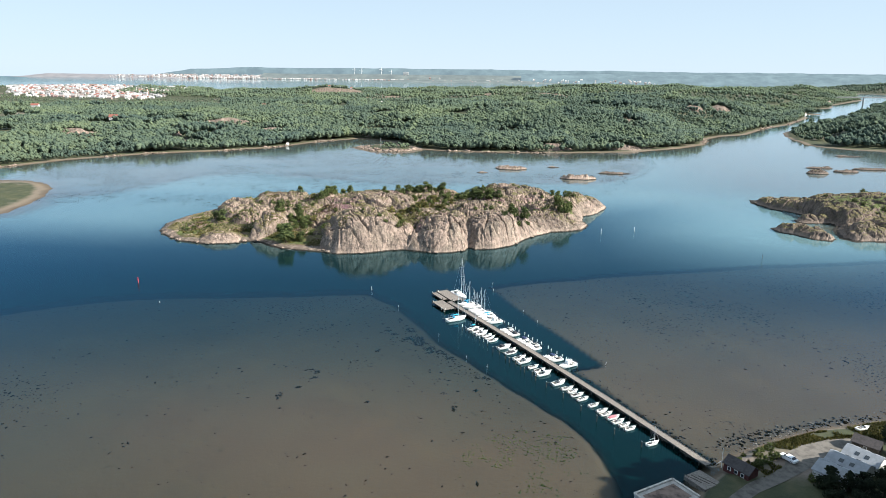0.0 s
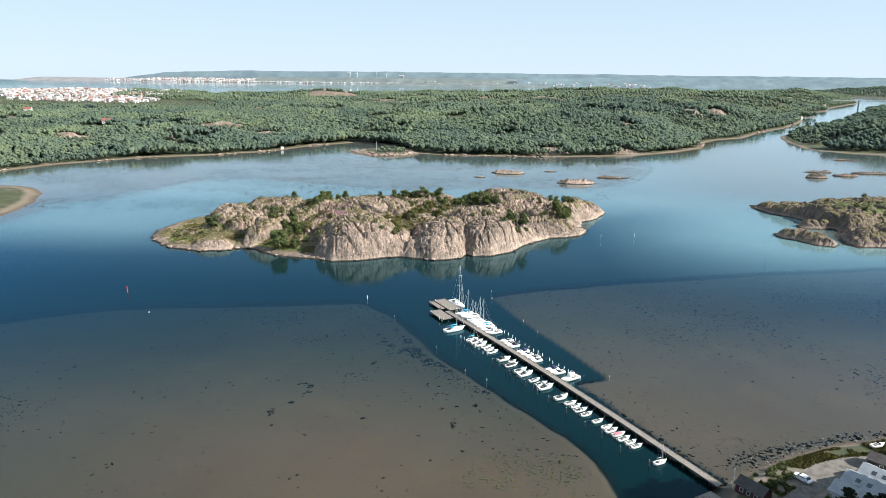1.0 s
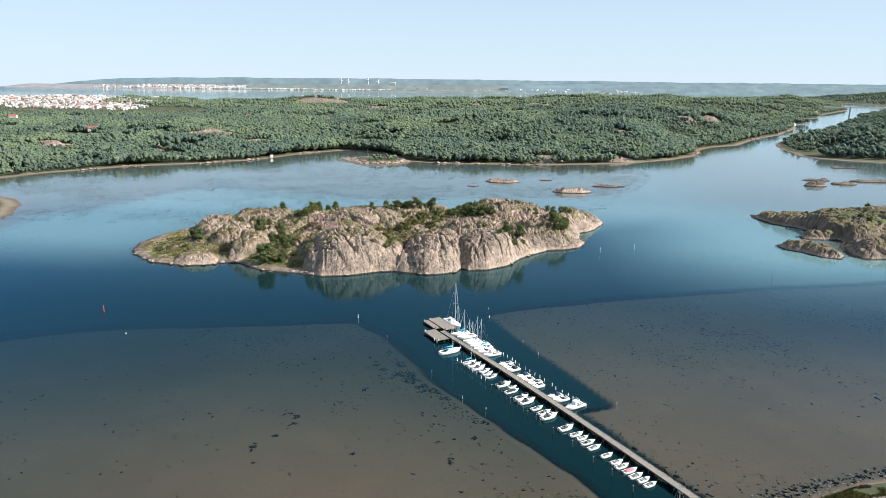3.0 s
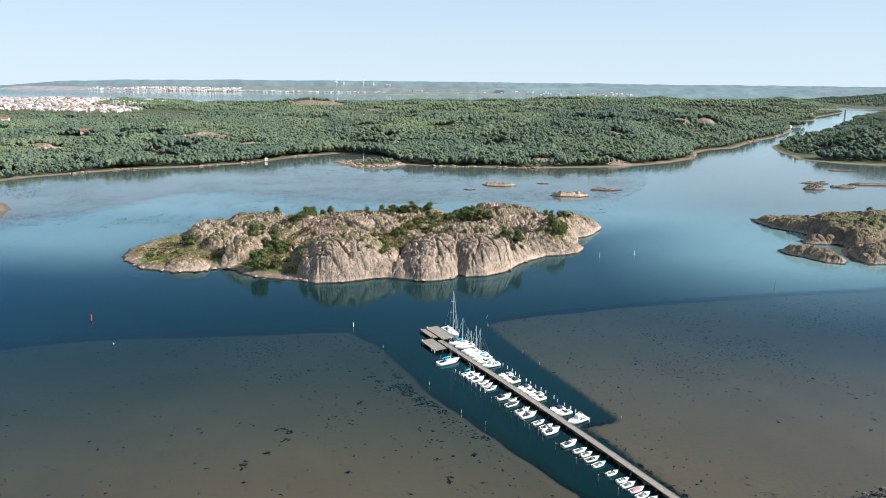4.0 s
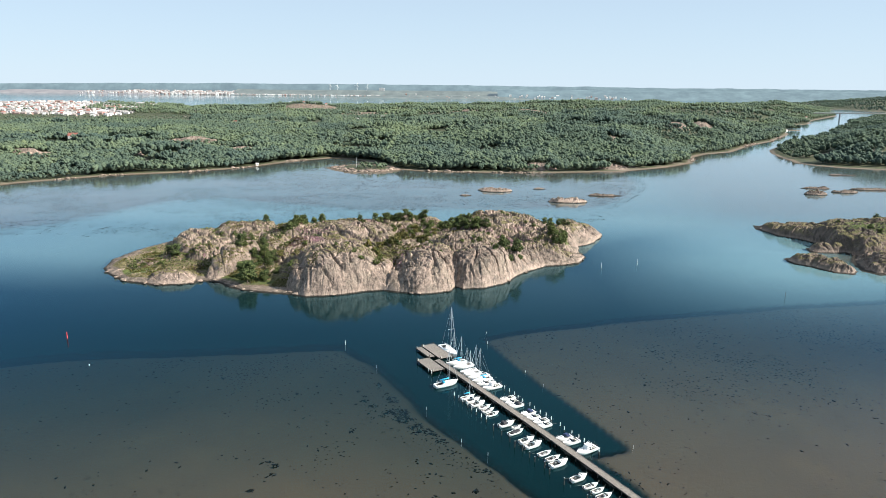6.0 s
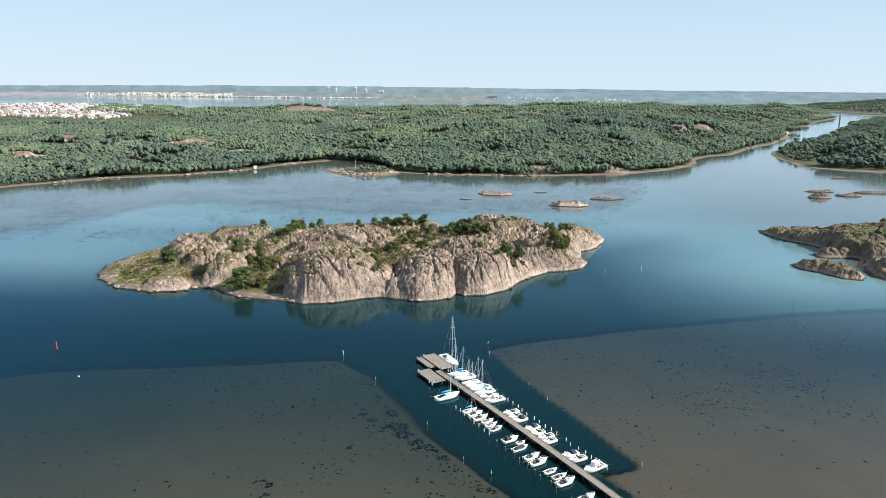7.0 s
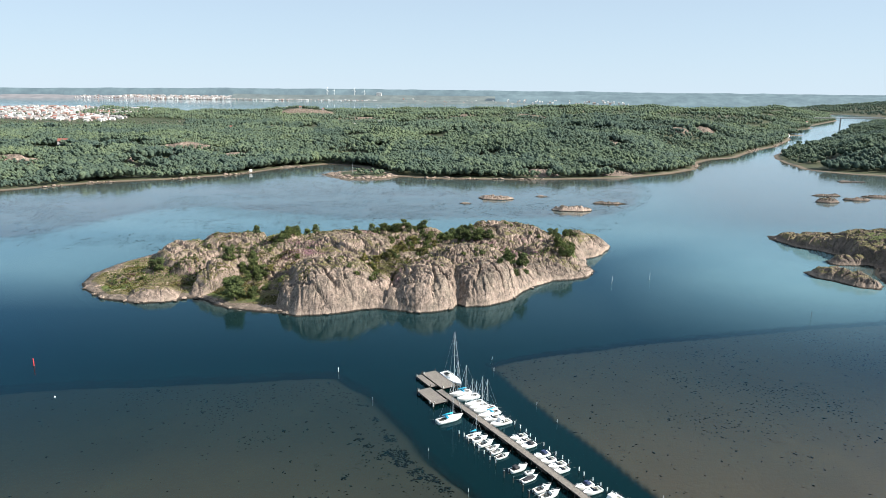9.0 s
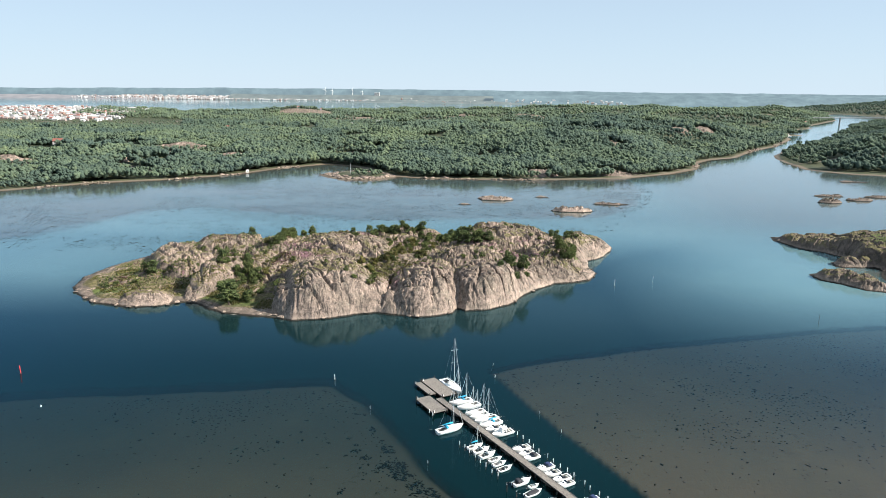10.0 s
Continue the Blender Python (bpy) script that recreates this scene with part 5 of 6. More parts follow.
part("quay_wall", slab(_poly, -3, 1.15), CONCRETE, quay, "weathered concrete wall")
part("yard", slab([(39.4, 140.3), (47.4, 145.8), (50.6, 141.3), (42.7, 135.6)], 1.10, 1.19), RUST, quay, "reddish-brown yard surface")
for a, b in ((_q0, _q1), (_q1, _q2), (_q3, _q0)):
    dx, dy = b[0] - a[0], b[1] - a[1]
    ln = math.hypot(dx, dy)
    part("edge_beam", box(ln, 0.55, 0.3, ((a[0] + b[0]) / 2, (a[1] + b[1]) / 2, 1.15), math.degrees(math.atan2(dy, dx)), bevel=0.03), COPING, quay, "pale coping beam")
slipway = thing("slipway", "grey plank slipway beside the quay", "slipway")
part("ramp", slab([(50.8, 149.6), (55.2, 152.6), (58.8, 147.4), (54.2, 144.2)], -1.5, 1.05), PLANK, slipway)
for k in range(3):
    part("rail", box(4.8, 0.12, 0.1, (52.6 + 1.6 * k, 148.6 - 0.2 * k, 1.05), -45), TIMBER, slipway)
shore_path = tagged(new("gravel_road", bpy.data.meshes.new("gravel_road")), "narrow gravel road along the shore to a parking place", "road", kind="structure")
_left = [(52, 136), (58, 140.4), (64.2, 146.6), (71, 151.3), (76.0, 155.6), (78.5, 161.5), (84, 166), (92, 169.5), (99, 171)]
_right2 = [(54, 133.5), (60, 138), (66, 143.4), (73, 148.2), (79.8, 153.4), (84.5, 157.5), (89.5, 162), (95, 165.5), (101, 168)]
_nn = len(_left)
_pts = [(x, y, ground_z(x, y) + 0.10) for x, y in _left] + [(x, y, ground_z(x, y) + 0.10) for x, y in _right2]
_bm = faces_of(_pts, [(i, i + 1, _nn + i + 1, _nn + i) for i in range(_nn - 1)])
bmesh.ops.subdivide_edges(_bm, edges=_bm.edges, cuts=3, use_grid_fill=True)
for _v in _bm.verts:
    _v.co.z = max(ground_z(_v.co.x, _v.co.y), 1.0) + 0.10
bmesh.ops.recalc_face_normals(_bm, faces=_bm.faces)
_bm.to_mesh(shore_path.data)
_bm.free()
shore_path.data.materials.append(ASPHALT)


def car(label, at):
    c = thing("car", label, "car", at=at)
    prof = [(-2.15, 0.35), (-2.2, 0.8), (-1.75, 0.98), (-1.15, 1.42), (0.35, 1.46), (1.15, 0.98), (2.1, 0.82), (2.2, 0.4)]
    n = len(prof)
    pts = [(x, -0.88 + (0.16 if z > 1.2 else 0), z) for x, z in prof] + [(x, 0.88 - (0.16 if z > 1.2 else 0), z) for x, z in prof]
    body = part("body", faces_of(pts, [tuple(range(n)), tuple(range(n, 2 * n))] + [(i, (i + 1) % n, n + (i + 1) % n, n + i) for i in range(n)]), CARPAINT, c, "glossy white body")
    part("windscreen", faces_of([(0.42, -0.66, 1.44), (0.42, 0.66, 1.44), (1.12, 0.80, 1.005), (1.12, -0.80, 1.005)], [(0, 1, 2, 3)]), SMOKE, body).location.z = 0.01
    part("rear_window", faces_of([(-1.2, -0.66, 1.40), (-1.2, 0.66, 1.40), (-1.72, 0.80, 1.0), (-1.72, -0.80, 1.0)], [(0, 1, 2, 3)]), SMOKE, body).location = (-0.012, 0, 0.012)
    for side in (-1, 1):
        part("side_window", box(1.7, 0.04, 0.30, (-0.3, side * 0.79, 1.04)), SMOKE, body)
        part("headlight", box(0.12, 0.34, 0.14, (2.1, side * 0.62, 0.66)), SMOKE, c)
        for x in (-1.35, 1.35):
            w = part("wheel", rod((x, side * 0.70, 0.33), (x, side * 0.92, 0.33), 0.33, 14), RUBBER, c)
            part("rim", rod((x, side * 0.91, 0.33), (x, side * 0.935, 0.33), 0.21, 10), ALLOY, w)
    return c


car("white hatchback parked on the gravel", pose(77.6, 158.0, ground_z(77.6, 158) + 0.1, 0, 0, 125))
flag_pole = thing("flag_pole", "short white pole beside the boathouse", "pole", at=pose(61.2, 155.6, 0.8))
part("pole", rod((0, 0, -0.8), (0, 0, 4.6), 0.09, 8, r2=0.06), POSTC, flag_pole)
part("arm", rod((0, 0, 1.2), (-1.6, -0.6, 0.5), 0.07, 6), POSTC, flag_pole)
skip_boat = open_boat("small white boat drawn up on the grass", 4.2, 1.6, False, CREAM)
skip_boat.matrix_world = pose(103.5, 175.6, ground_z(103.5, 175.6) + 0.25, 0, 0, 20)


# ---- trees and bushes of the island ----
def crown_mesh(name, seed, tall, wide, clumps, material, conic=0.0):
    """A crown of many small leaf clumps with gaps between them."""
    rng = np.random.default_rng(seed)
    shapes = [blob(0, seed * 10 + k) for k in range(4)]
    vs, fs, base = [], [], 0
    # uneven boughs, each a cluster of clumps
    boughs = [(0.0, 0.0, 0.80 * tall, 0.17 * wide)]
    for k in range(11):
        u, ba = rng.uniform(0.12, 0.8), k * 2.4 + rng.uniform(-0.5, 0.5)
        br = wide * 0.36 * (1 - conic * u) * rng.uniform(0.5, 1.1)
        boughs.append((br * math.cos(ba), br * math.sin(ba), u * tall, wide * rng.uniform(0.16, 0.28)))
    for k in range(clumps * 7):
        bx, by, bz, brad = boughs[rng.integers(0, len(boughs))]
        d = rng.normal(0, 1, 3)
        d = d / np.linalg.norm(d) * brad * rng.uniform(0.35, 1.08)
        a = rng.uniform(0, math.tau)
        v, f = shapes[k % 4]
        size = rng.uniform(0.03, 0.075) * wide * (1 - 0.4 * conic)
        c, s = math.cos(a * 3), math.sin(a * 3)
        p = np.stack([v[:, 0] * c - v[:, 1] * s, v[:, 0] * s + v[:, 1] * c, v[:, 2] * 0.8], -1) * size
        vs.append(p + (bx + d[0], by + d[1], max(0.05 * tall, bz + d[2] * 0.95)))
        fs.append(f + base)
        base += len(v)
    return mesh_of(name, np.concatenate(vs), np.concatenate(fs), material, False)


def tree(name, label, category, seed, tall, wide, clumps, material, conic=0.0):
    t = thing(name, label, category, "trees and bushes on the island")
    bm = rod((0, 0, -0.5), (0.1, 0, tall * 0.45), 0.035 * tall, 6, r2=0.018 * tall)
    rng = random.Random(seed)
    for k in range(5):
        a = k * 1.26 + rng.uniform(0, 0.6)
        rod((0.05, 0, tall * (0.2 + 0.05 * k)), (wide * 0.32 * math.cos(a), wide * 0.32 * math.sin(a), tall * (0.45 + 0.08 * k)), 0.012 * tall, 5, bm, 0.004 * tall)
    part("trunk", bm, BARK, t)
    link_part(new("crown", crown_mesh("crown", seed, tall, wide, clumps, material, conic)), t)
    return t


PLANTS = {
    "round": tree("broadleaf_tree", "dense round green tree on the island", "tree", 3, 6.8, 6.0, 80, BUSH, 0.25),
    "big": tree("broadleaf_tree", "tall full green tree above the small cove", "tree", 4, 13.5, 11.0, 150, BUSH, 0.25),
    "pine": tree("pine_tree", "dark green pine on the island's back", "pine", 5, 8.0, 4.2, 64, BUSH, 0.55),
    "dark": tree("oak_tree", "low spreading dark green oak", "tree", 6, 6.0, 5.4, 76, BUSH, 0.2),
    "fir": tree("fir_tree", "dark green fir beside the gravel road", "tree", 12, 7.5, 6.0, 80, SHADE_DARK_CONIFER, 0.3),
    "bush": tree("bush", "low green juniper bush among the rocks", "bush", 7, 2.6, 3.4, 40, BUSH),
    "olive": tree("bush", "tall olive-green thicket in the hollow", "bush", 8, 4.6, 4.6, 60, GRASS),
    "tuft": tree("bush", "small dark bush in a rock crevice", "bush", 9, 1.5, 2.2, 26, BUSH),
}
ISLAND_TREES = [("big", -110.8, 355.7), ("round", -123.3, 385.1), ("pine", -119.5, 389.9), ("round", -116.4, 383.8), ("round", -111.5, 385.4), ("dark", -111.3, 376.4), ("dark", -106.9, 383.5),
                ("pine", -124.6, 394.2), ("olive", -102.9, 384.3), ("bush", -100.1, 367.3), ("bush", -91.1, 361.9), ("dark", -114.5, 394.9), ("bush", -132.4, 450.7), ("bush", -140.6, 424.1),
                ("bush", -148.2, 424.1), ("pine", -165.0, 391.8), ("round", -160.8, 391.1), ("bush", -164.3, 380.8), ("bush", -174.6, 374.3), ("bush", -171.9, 376.9), ("tuft", -178.4, 376.4),
                ("round", -108.9, 425.0), ("dark", -107.1, 429.5), ("dark", -104.6, 437.4), ("olive", -114.6, 425.9), ("dark", -106.0, 433.4), ("round", -71.6, 443.5), ("pine", -63.6, 452.6),
                ("dark", -61.0, 454.6), ("pine", -59.3, 461.2), ("round", -55.3, 462.6), ("dark", -52.3, 462.5), ("round", -49.3, 462.1), ("pine", -47.0, 468.4), ("dark", -43.6, 460.7),
                ("round", -40.5, 462.7), ("dark", -37.5, 465.9), ("pine", -34.9, 465.7), ("round", -57.7, 461.3), ("dark", -19.1, 473.1), ("pine", -16.6, 478.7), ("round", -12.8, 459.2),
                ("pine", -10.6, 459.6), ("pine", -7.3, 456.7), ("dark", -4.7, 449.6), ("pine", -2.2, 448.6), ("pine", 0.2, 442.9), ("pine", 3.2, 439.3), ("dark", -7.7, 436.3),
                ("round", -13.2, 438.2), ("dark", -19.7, 447.3), ("pine", -17.7, 463.5), ("pine", -10.2, 439.3), ("dark", -25.4, 460.6), ("pine", -3.1, 436.9), ("olive", -56.9, 382.3),
                ("olive", -52.7, 377.8), ("olive", -53.6, 401.1), ("olive", -52.0, 407.7), ("olive", -47.9, 407.0), ("olive", -44.9, 410.3), ("olive", -42.5, 425.3), ("olive", -39.0, 433.0),
                ("olive", -34.3, 420.0), ("olive", -31.2, 418.4), ("round", -41.4, 438.8), ("dark", -36.4, 445.1), ("round", -30.8, 445.4), ("olive", -27.1, 436.1), ("dark", -35.3, 457.8),
                ("round", -30.2, 455.0), ("olive", -50.8, 376.7), ("olive", -38.4, 439.1), ("olive", -44.7, 435.0), ("dark", -50.3, 435.7), ("pine", -31.2, 433.6), ("bush", 6.2, 407.2),
                ("dark", 10.5, 409.9), ("round", 13.0, 393.1), ("bush", 7.2, 388.3), ("bush", 2.8, 404.3), ("round", 18.9, 395.4), ("bush", 15.0, 384.6), ("bush", 20.2, 393.9),
                ("dark", 11.2, 393.3), ("bush", -4.5, 405.2), ("bush", -4.0, 407.3), ("bush", -0.9, 406.6), ("bush", 7.3, 381.1), ("round", 38.6, 461.0), ("dark", 43.5, 478.1),
                ("round", 40.8, 440.8), ("dark", 40.7, 433.8), ("round", 42.6, 427.2), ("dark", 48.8, 441.6), ("round", 45.8, 428.6), ("bush", 26.7, 452.5), ("bush", 31.4, 451.6),
                ("bush", 12.9, 462.1), ("bush", 16.0, 459.4), ("bush", -60.3, 361.3), ("bush", -56.4, 358.5), ("bush", -48.9, 367.5), ("tuft", -76.9, 366.8), ("tuft", -70.8, 370.0),
                ("bush", -91.7, 415.8), ("bush", -49.8, 361.8), ("tuft", -66.0, 375.5), ("tuft", -42.8, 375.1), ("tuft", 4.0, 416.9), ("tuft", 22.9, 440.2), ("tuft", 31.0, 428.1),
                ("bush", 52.8, 459.9), ("tuft", -142.7, 402.0), ("bush", -110.7, 410.5), ("bush", -97.7, 395.0), ("bush", -105.6, 407.8), ("bush", -94.1, 402.4), ("bush", -49.2, 452.8),
                ("bush", -10.1, 403.4), ("bush", -26.7, 402.6), ("tuft", -19.7, 375.7)]
_rng = random.Random(9)
_tr = random.Random(19)
ISLAND_TREES += [("dark", -112, 448), ("round", -106, 450), ("dark", -101, 452), ("pine", -97, 455), ("pine", -23, 452), ("pine", -19, 456), ("pine", 50, 462), ("pine", 47, 458), ("bush", -150, 440), ("dark", -130, 450),
                 ("bush", -135, 448), ("round", -112, 364), ("dark", -104, 360), ("dark", -116, 372), ("round", -107, 378), ("pine", -112, 388)]
ISLAND_TREES = [("round" if kind == "pine" and y > 428 else kind, x, y) for kind, x, y in ISLAND_TREES]
ISLAND_TREES += [("bush", x + _tr.uniform(-4, 4), y + _tr.uniform(-4, 4)) for kind, x, y in ISLAND_TREES if kind in ("olive", "round", "dark")]
_used = set()
_ih = lambda x, y: float(island_height(np.array([float(x)]), np.array([float(y)]))[0])
_islet_h = lambda x, y: float(islet_height(np.array([float(x)]), np.array([float(y)]))[0])
for kind, x, y in ISLAND_TREES + [("tuft", 222, 480), ("bush", 250, 490), ("tuft", 262, 470), ("bush", 258, 500), ("bush", 232, 462), ("bush", 236, 458), ("tuft", 240, 448), ("bush", 246, 452), ("tuft", 280, 470)]:
    z = _ih(x, y) if x < 100 else _islet_h(x, y)
    m = pose(x, y, max(z, 0.4) - 0.25, 0, 0, _rng.uniform(0, 360)) @ Matrix.Diagonal((*[_rng.uniform(0.75, 1.1) * (0.8 if y > 440 and x < 100 else 1.0)] * 3, 1))
    if kind in _used:
        copy_thing(PLANTS[kind], m).scale = m.to_scale()
    else:
        PLANTS[kind].matrix_world = m
        _used.add(kind)

# boulders and a pebble beach that belong to the island
_br = random.Random(77)
for k in range(46):
    a, b = ISLAND[k % 33], ISLAND[(k % 33) + 1]
    t = _br.random()
    x, y = a[0] + (b[0] - a[0]) * t + _br.uniform(-1.2, 1.2), a[1] + (b[1] - a[1]) * t + _br.uniform(-0.6, 1.6)
    v, fc = blob(2, 500 + k)
    sx, sy, sz = _br.uniform(0.6, 1.7), _br.uniform(0.6, 1.5), _br.uniform(0.4, 1.0)
    ob = link_part(new("boulder", mesh_of("boulder", v * (sx, sy, sz), fc, GRANITE_BARE, False)), island)
    ob.location = (x, y, min(max(_ih(x, y), 0.0), 0.5) + 0.05)
_bx, _by = np.arange(-128, -90, 0.8), np.arange(340, 362, 0.8)
_mx, _my = np.meshgrid(_bx, _by)
_bd = inside(ISLAND, _mx, _my)
link_part(new("pebble_beach", sheet("pebble_beach", _bx, _by, -0.15 + 0.13 * (_bd + 1.5) + 0.3 * (fbm(_mx, _my, 3, 3, 91) - 0.5), STONE, (_bd > -2.2) & (_bd < 5) & (np.abs(_mx + 109) < 19))), island)

# trees and scrub of the home shore
hill_pts = pick(scatter(75, 240, 20, 150, 5.0, 47), lambda x, y: inside(HILL, x, y) > 2)
forest("hill_woods", "dark pine woods on the hill above the cabins", hill_pts, 8.0, 4, SHADE_DARK_CONIFER, 91, ground_height)
_home = [("fir", 79, 138), ("fir", 88, 142), ("fir", 82, 143.5), ("fir", 82, 147), ("fir", 86, 145.5), ("fir", 90, 147), ("fir", 95, 149), ("fir", 99, 153), ("fir", 103, 157), ("fir", 106, 163), ("fir", 107, 170), 
         ("fir", 84, 139), ("fir", 91, 141), ("fir", 98, 145), ("fir", 105, 150), ("fir", 110, 158), ("fir", 112, 166), ("fir", 116, 172), ("bush", 72, 156.5), ("bush", 74.5, 158.5),
         ("bush", 69.5, 154.8), ("bush", 71, 159.5), ("tuft", 66, 158), ("tuft", 68, 160.5), ("bush", 75, 163), ("tuft", 72.5, 162), ("bush", 80, 149.5)]
for kind, x, y in _home:
    m = pose(x, y, ground_z(x, y) - 0.2, 0, 0, _rng.uniform(0, 360))
    if kind in _used:
        o = copy_thing(PLANTS[kind], m)
    else:
        o = PLANTS[kind]
        o.matrix_world = m
        _used.add(kind)
    _k = _rng.uniform(0.6, 0.9)
    o.scale = (_k, _k, _k)
    tagged(o, "dark green tree beside the road and cabins" if kind == "fir" else "rough green scrub on the beach bank", group="scrub and trees on the home shore")


HEATHER = foliage("heather", (0.045, 0.028, 0.026), (0.085, 0.050, 0.052), (0.13, 0.085, 0.085), 0.05)


# ---- stuff on the flats and the shores ----
def pebbles(name, label, pts, size, flat, material, seed, height, category, facets=1):
    """Many small lumps in one mesh."""
    rng = np.random.default_rng(seed)
    shapes = [blob(facets, seed + 100 + k) for k in range(6)]
    vs, fs, base = [], [], 0
    x, y = pts
    z = height(x, y)
    s = size * rng.lognormal(0, 0.33, len(x))
    for i in range(len(x)):
        v, f = shapes[i % 6]
        a = rng.uniform(0, math.tau)
        c, n = math.cos(a), math.sin(a)
        st = rng.uniform(1.0, 2.4)
        vs.append(np.stack([x[i] + s[i] * (v[:, 0] * c * st - v[:, 1] * n), y[i] + s[i] * (v[:, 0] * n * st + v[:, 1] * c), z[i] + s[i] * flat * v[:, 2]], -1))
        fs.append(f + base)
        base += len(v)
    return tagged(new(name, mesh_of(name, np.concatenate(vs), np.concatenate(fs), material, True)), label, category, kind="stuff")


def flats(x, y):
    d = np.maximum(inside(FLAT_WEST, x, y), inside(FLAT_EAST, x, y))
    clump = fbm(x, y, 34, 3, 201) + 0.25 * (fbm(x, y, 6, 2, 203) - 0.5)
    rng = np.random.default_rng(4)
    near_edge = 0.35 * smooth(30, 0, d)
    return (d > 1.5) & (inside(BEACH, x, y) < 0) & (rng.uniform(0, 1, len(x)) < 0.032 + 0.9 * np.clip(clump - 0.46, 0, 1) * smooth(165, 200, y) * smooth(-160, -60, x) * smooth(20, 0, x) + near_edge * 0.35 + 3.0 * np.clip(clump - 0.60, 0, 1) + 1.6 * smooth(20, 70, x) * np.clip(clump - 0.46, 0, 1) + 1.3 * np.exp(-((x + 20) / 10) ** 2 - ((y - 231) / 4.5) ** 2) + 0.45 * smooth(11, 3, d) * smooth(1.5, 3, d) * smooth(192, 205, y) * smooth(262, 245, y) * (x < 10) + 0.6 * np.exp(-(((x + 5) + 0.62 * (y - 212)) / 3.0) ** 2) * smooth(195, 205, y) * smooth(245, 235, y))


weed_pts = pick(scatter(-230, 230, 118, 345, 1.35, 14), flats)
pebbles("seaweed_clumps", "scattered dark clumps of bladder wrack on the mudflat", weed_pts, 0.165, 0.3, WEED, 15, lambda x, y: ground_height(x, y) + 0.03, "seaweed", 0)
thick = pick(scatter(-60, 30, 165, 262, 0.62, 61), lambda x, y: (inside(FLAT_WEST, x, y) > 1.0) & (fbm(x, y, 3.2, 3, 63) + 0.36 * np.exp(-(((x + 22) + 0.9 * (y - 231)) / 8) ** 2 - ((y - 231) / 6) ** 2)
             + 0.20 * smooth(8, 2, inside(FLAT_WEST, x, y)) * smooth(185, 200, y) > 0.80))
pebbles("seaweed_clumps", "dense dark weed beds along the edge of the channel", thick, 0.20, 0.3, WEED, 65, lambda x, y: ground_height(x, y) + 0.03, "seaweed", 0)
sea_grass = pick(scatter(-2, 34, 140, 170, 0.9, 49), lambda x, y: (inside(FLAT_WEST, x, y) > 2) & (fbm(x, y, 8, 3, 215) + 0.3 * (fbm(x, y, 1.5, 1, 216) - 0.5) > 0.62))
pebbles("sea_grass", "olive-green patches of sea grass on the mud", sea_grass, 0.16, 0.35, BUSH, 50, lambda x, y: np.maximum(ground_height(x, y), -0.25) + 0.03, "sea grass")
north_weed = pick(scatter(-420, 170, 450, 830, 2.0, 16), lambda x, y: (inside(FLAT_NORTH, x, y) > -110 + 100 * smooth(40, 120, x)) & (inside(MAINLAND, x, y) < -4) & (inside(ISLAND, x, y) < -8) & (fbm(x, y * 2.0, 60, 5, 205) + 0.8 * (fbm(x, y, 6, 2, 206) - 0.5) > 0.545))
pebbles("seaweed_clumps", "dark weed breaking the surface of the far shallows", north_weed, 0.27, 0.08, WEED, 17, lambda x, y: np.full(np.shape(x), 0.01), "seaweed", 0)
_t = np.random.default_rng(18)
_k = _t.uniform(0, 1, 240)
_line = np.interp(_k, [0, 0.35, 0.7, 1], [66, 84, 104, 140]), np.interp(_k, [0, 0.35, 0.7, 1], [167.5, 177.5, 184.5, 196])
pebbles("shore_boulders", "dark weed-covered boulders along the tide line", (_line[0] + _t.normal(0, 1.6, 240), _line[1] + _t.normal(0, 1.0, 240)), 0.22, 0.7, WEED, 19, lambda x, y: np.maximum(ground_height(x, y), -0.3) + 0.12, "rocks")
pebbles("shore_stones", "grey stones at the foot of the grassy bank", (_line[0] + _t.normal(1, 2.4, 240), _line[1] + _t.normal(-1.5, 2.0, 240)), 0.17, 0.7, STONE, 20, lambda x, y: np.maximum(ground_height(x, y), -0.3) + 0.08, "rocks")
_pw = np.random.default_rng(23).uniform(0, 1, 420)
_off = np.random.default_rng(24).normal(0, 1.0, 420)
pebbles("wrack_line", "dark weed washed up under and beside the jetty", (57.95 - 0.541 * 60 * _pw + 0.841 * (2.0 + np.abs(_off) * 1.3), 155.0 + 0.841 * 60 * _pw + 0.541 * (2.0 + np.abs(_off) * 1.3)), 0.35, 0.4, WEED, 25,
        lambda x, y: np.maximum(ground_height(x, y), -0.3) + 0.05, "seaweed")


def grass_tufts(name, label, pts, tall, seed, height):
    """Three crossed blades a tuft."""
    rng = np.random.default_rng(seed)
    x, y = pts
    n = len(x)
    z = height(x, y)
    vs, fs = np.zeros((n, 9, 3)), np.zeros((n, 3, 3), int)
    for k in range(3):
        a = rng.uniform(0, math.tau, n)
        w, h = rng.uniform(0.18, 0.4, n), tall * rng.uniform(0.5, 1.3, n)
        vs[:, 3 * k] = np.stack([x - w * np.cos(a), y - w * np.sin(a), z - 0.1], -1)
        vs[:, 3 * k + 1] = np.stack([x + w * np.cos(a), y + w * np.sin(a), z - 0.1], -1)
        vs[:, 3 * k + 2] = np.stack([x + rng.uniform(-0.3, 0.3, n), y + rng.uniform(-0.3, 0.3, n), z + h], -1)
        fs[:, k] = np.arange(n)[:, None] * 9 + 3 * k + np.arange(3)
    return tagged(new(name, mesh_of(name, vs.reshape(-1, 3), fs.reshape(-1, 3), GRASS)), label, "grass", kind="stuff")


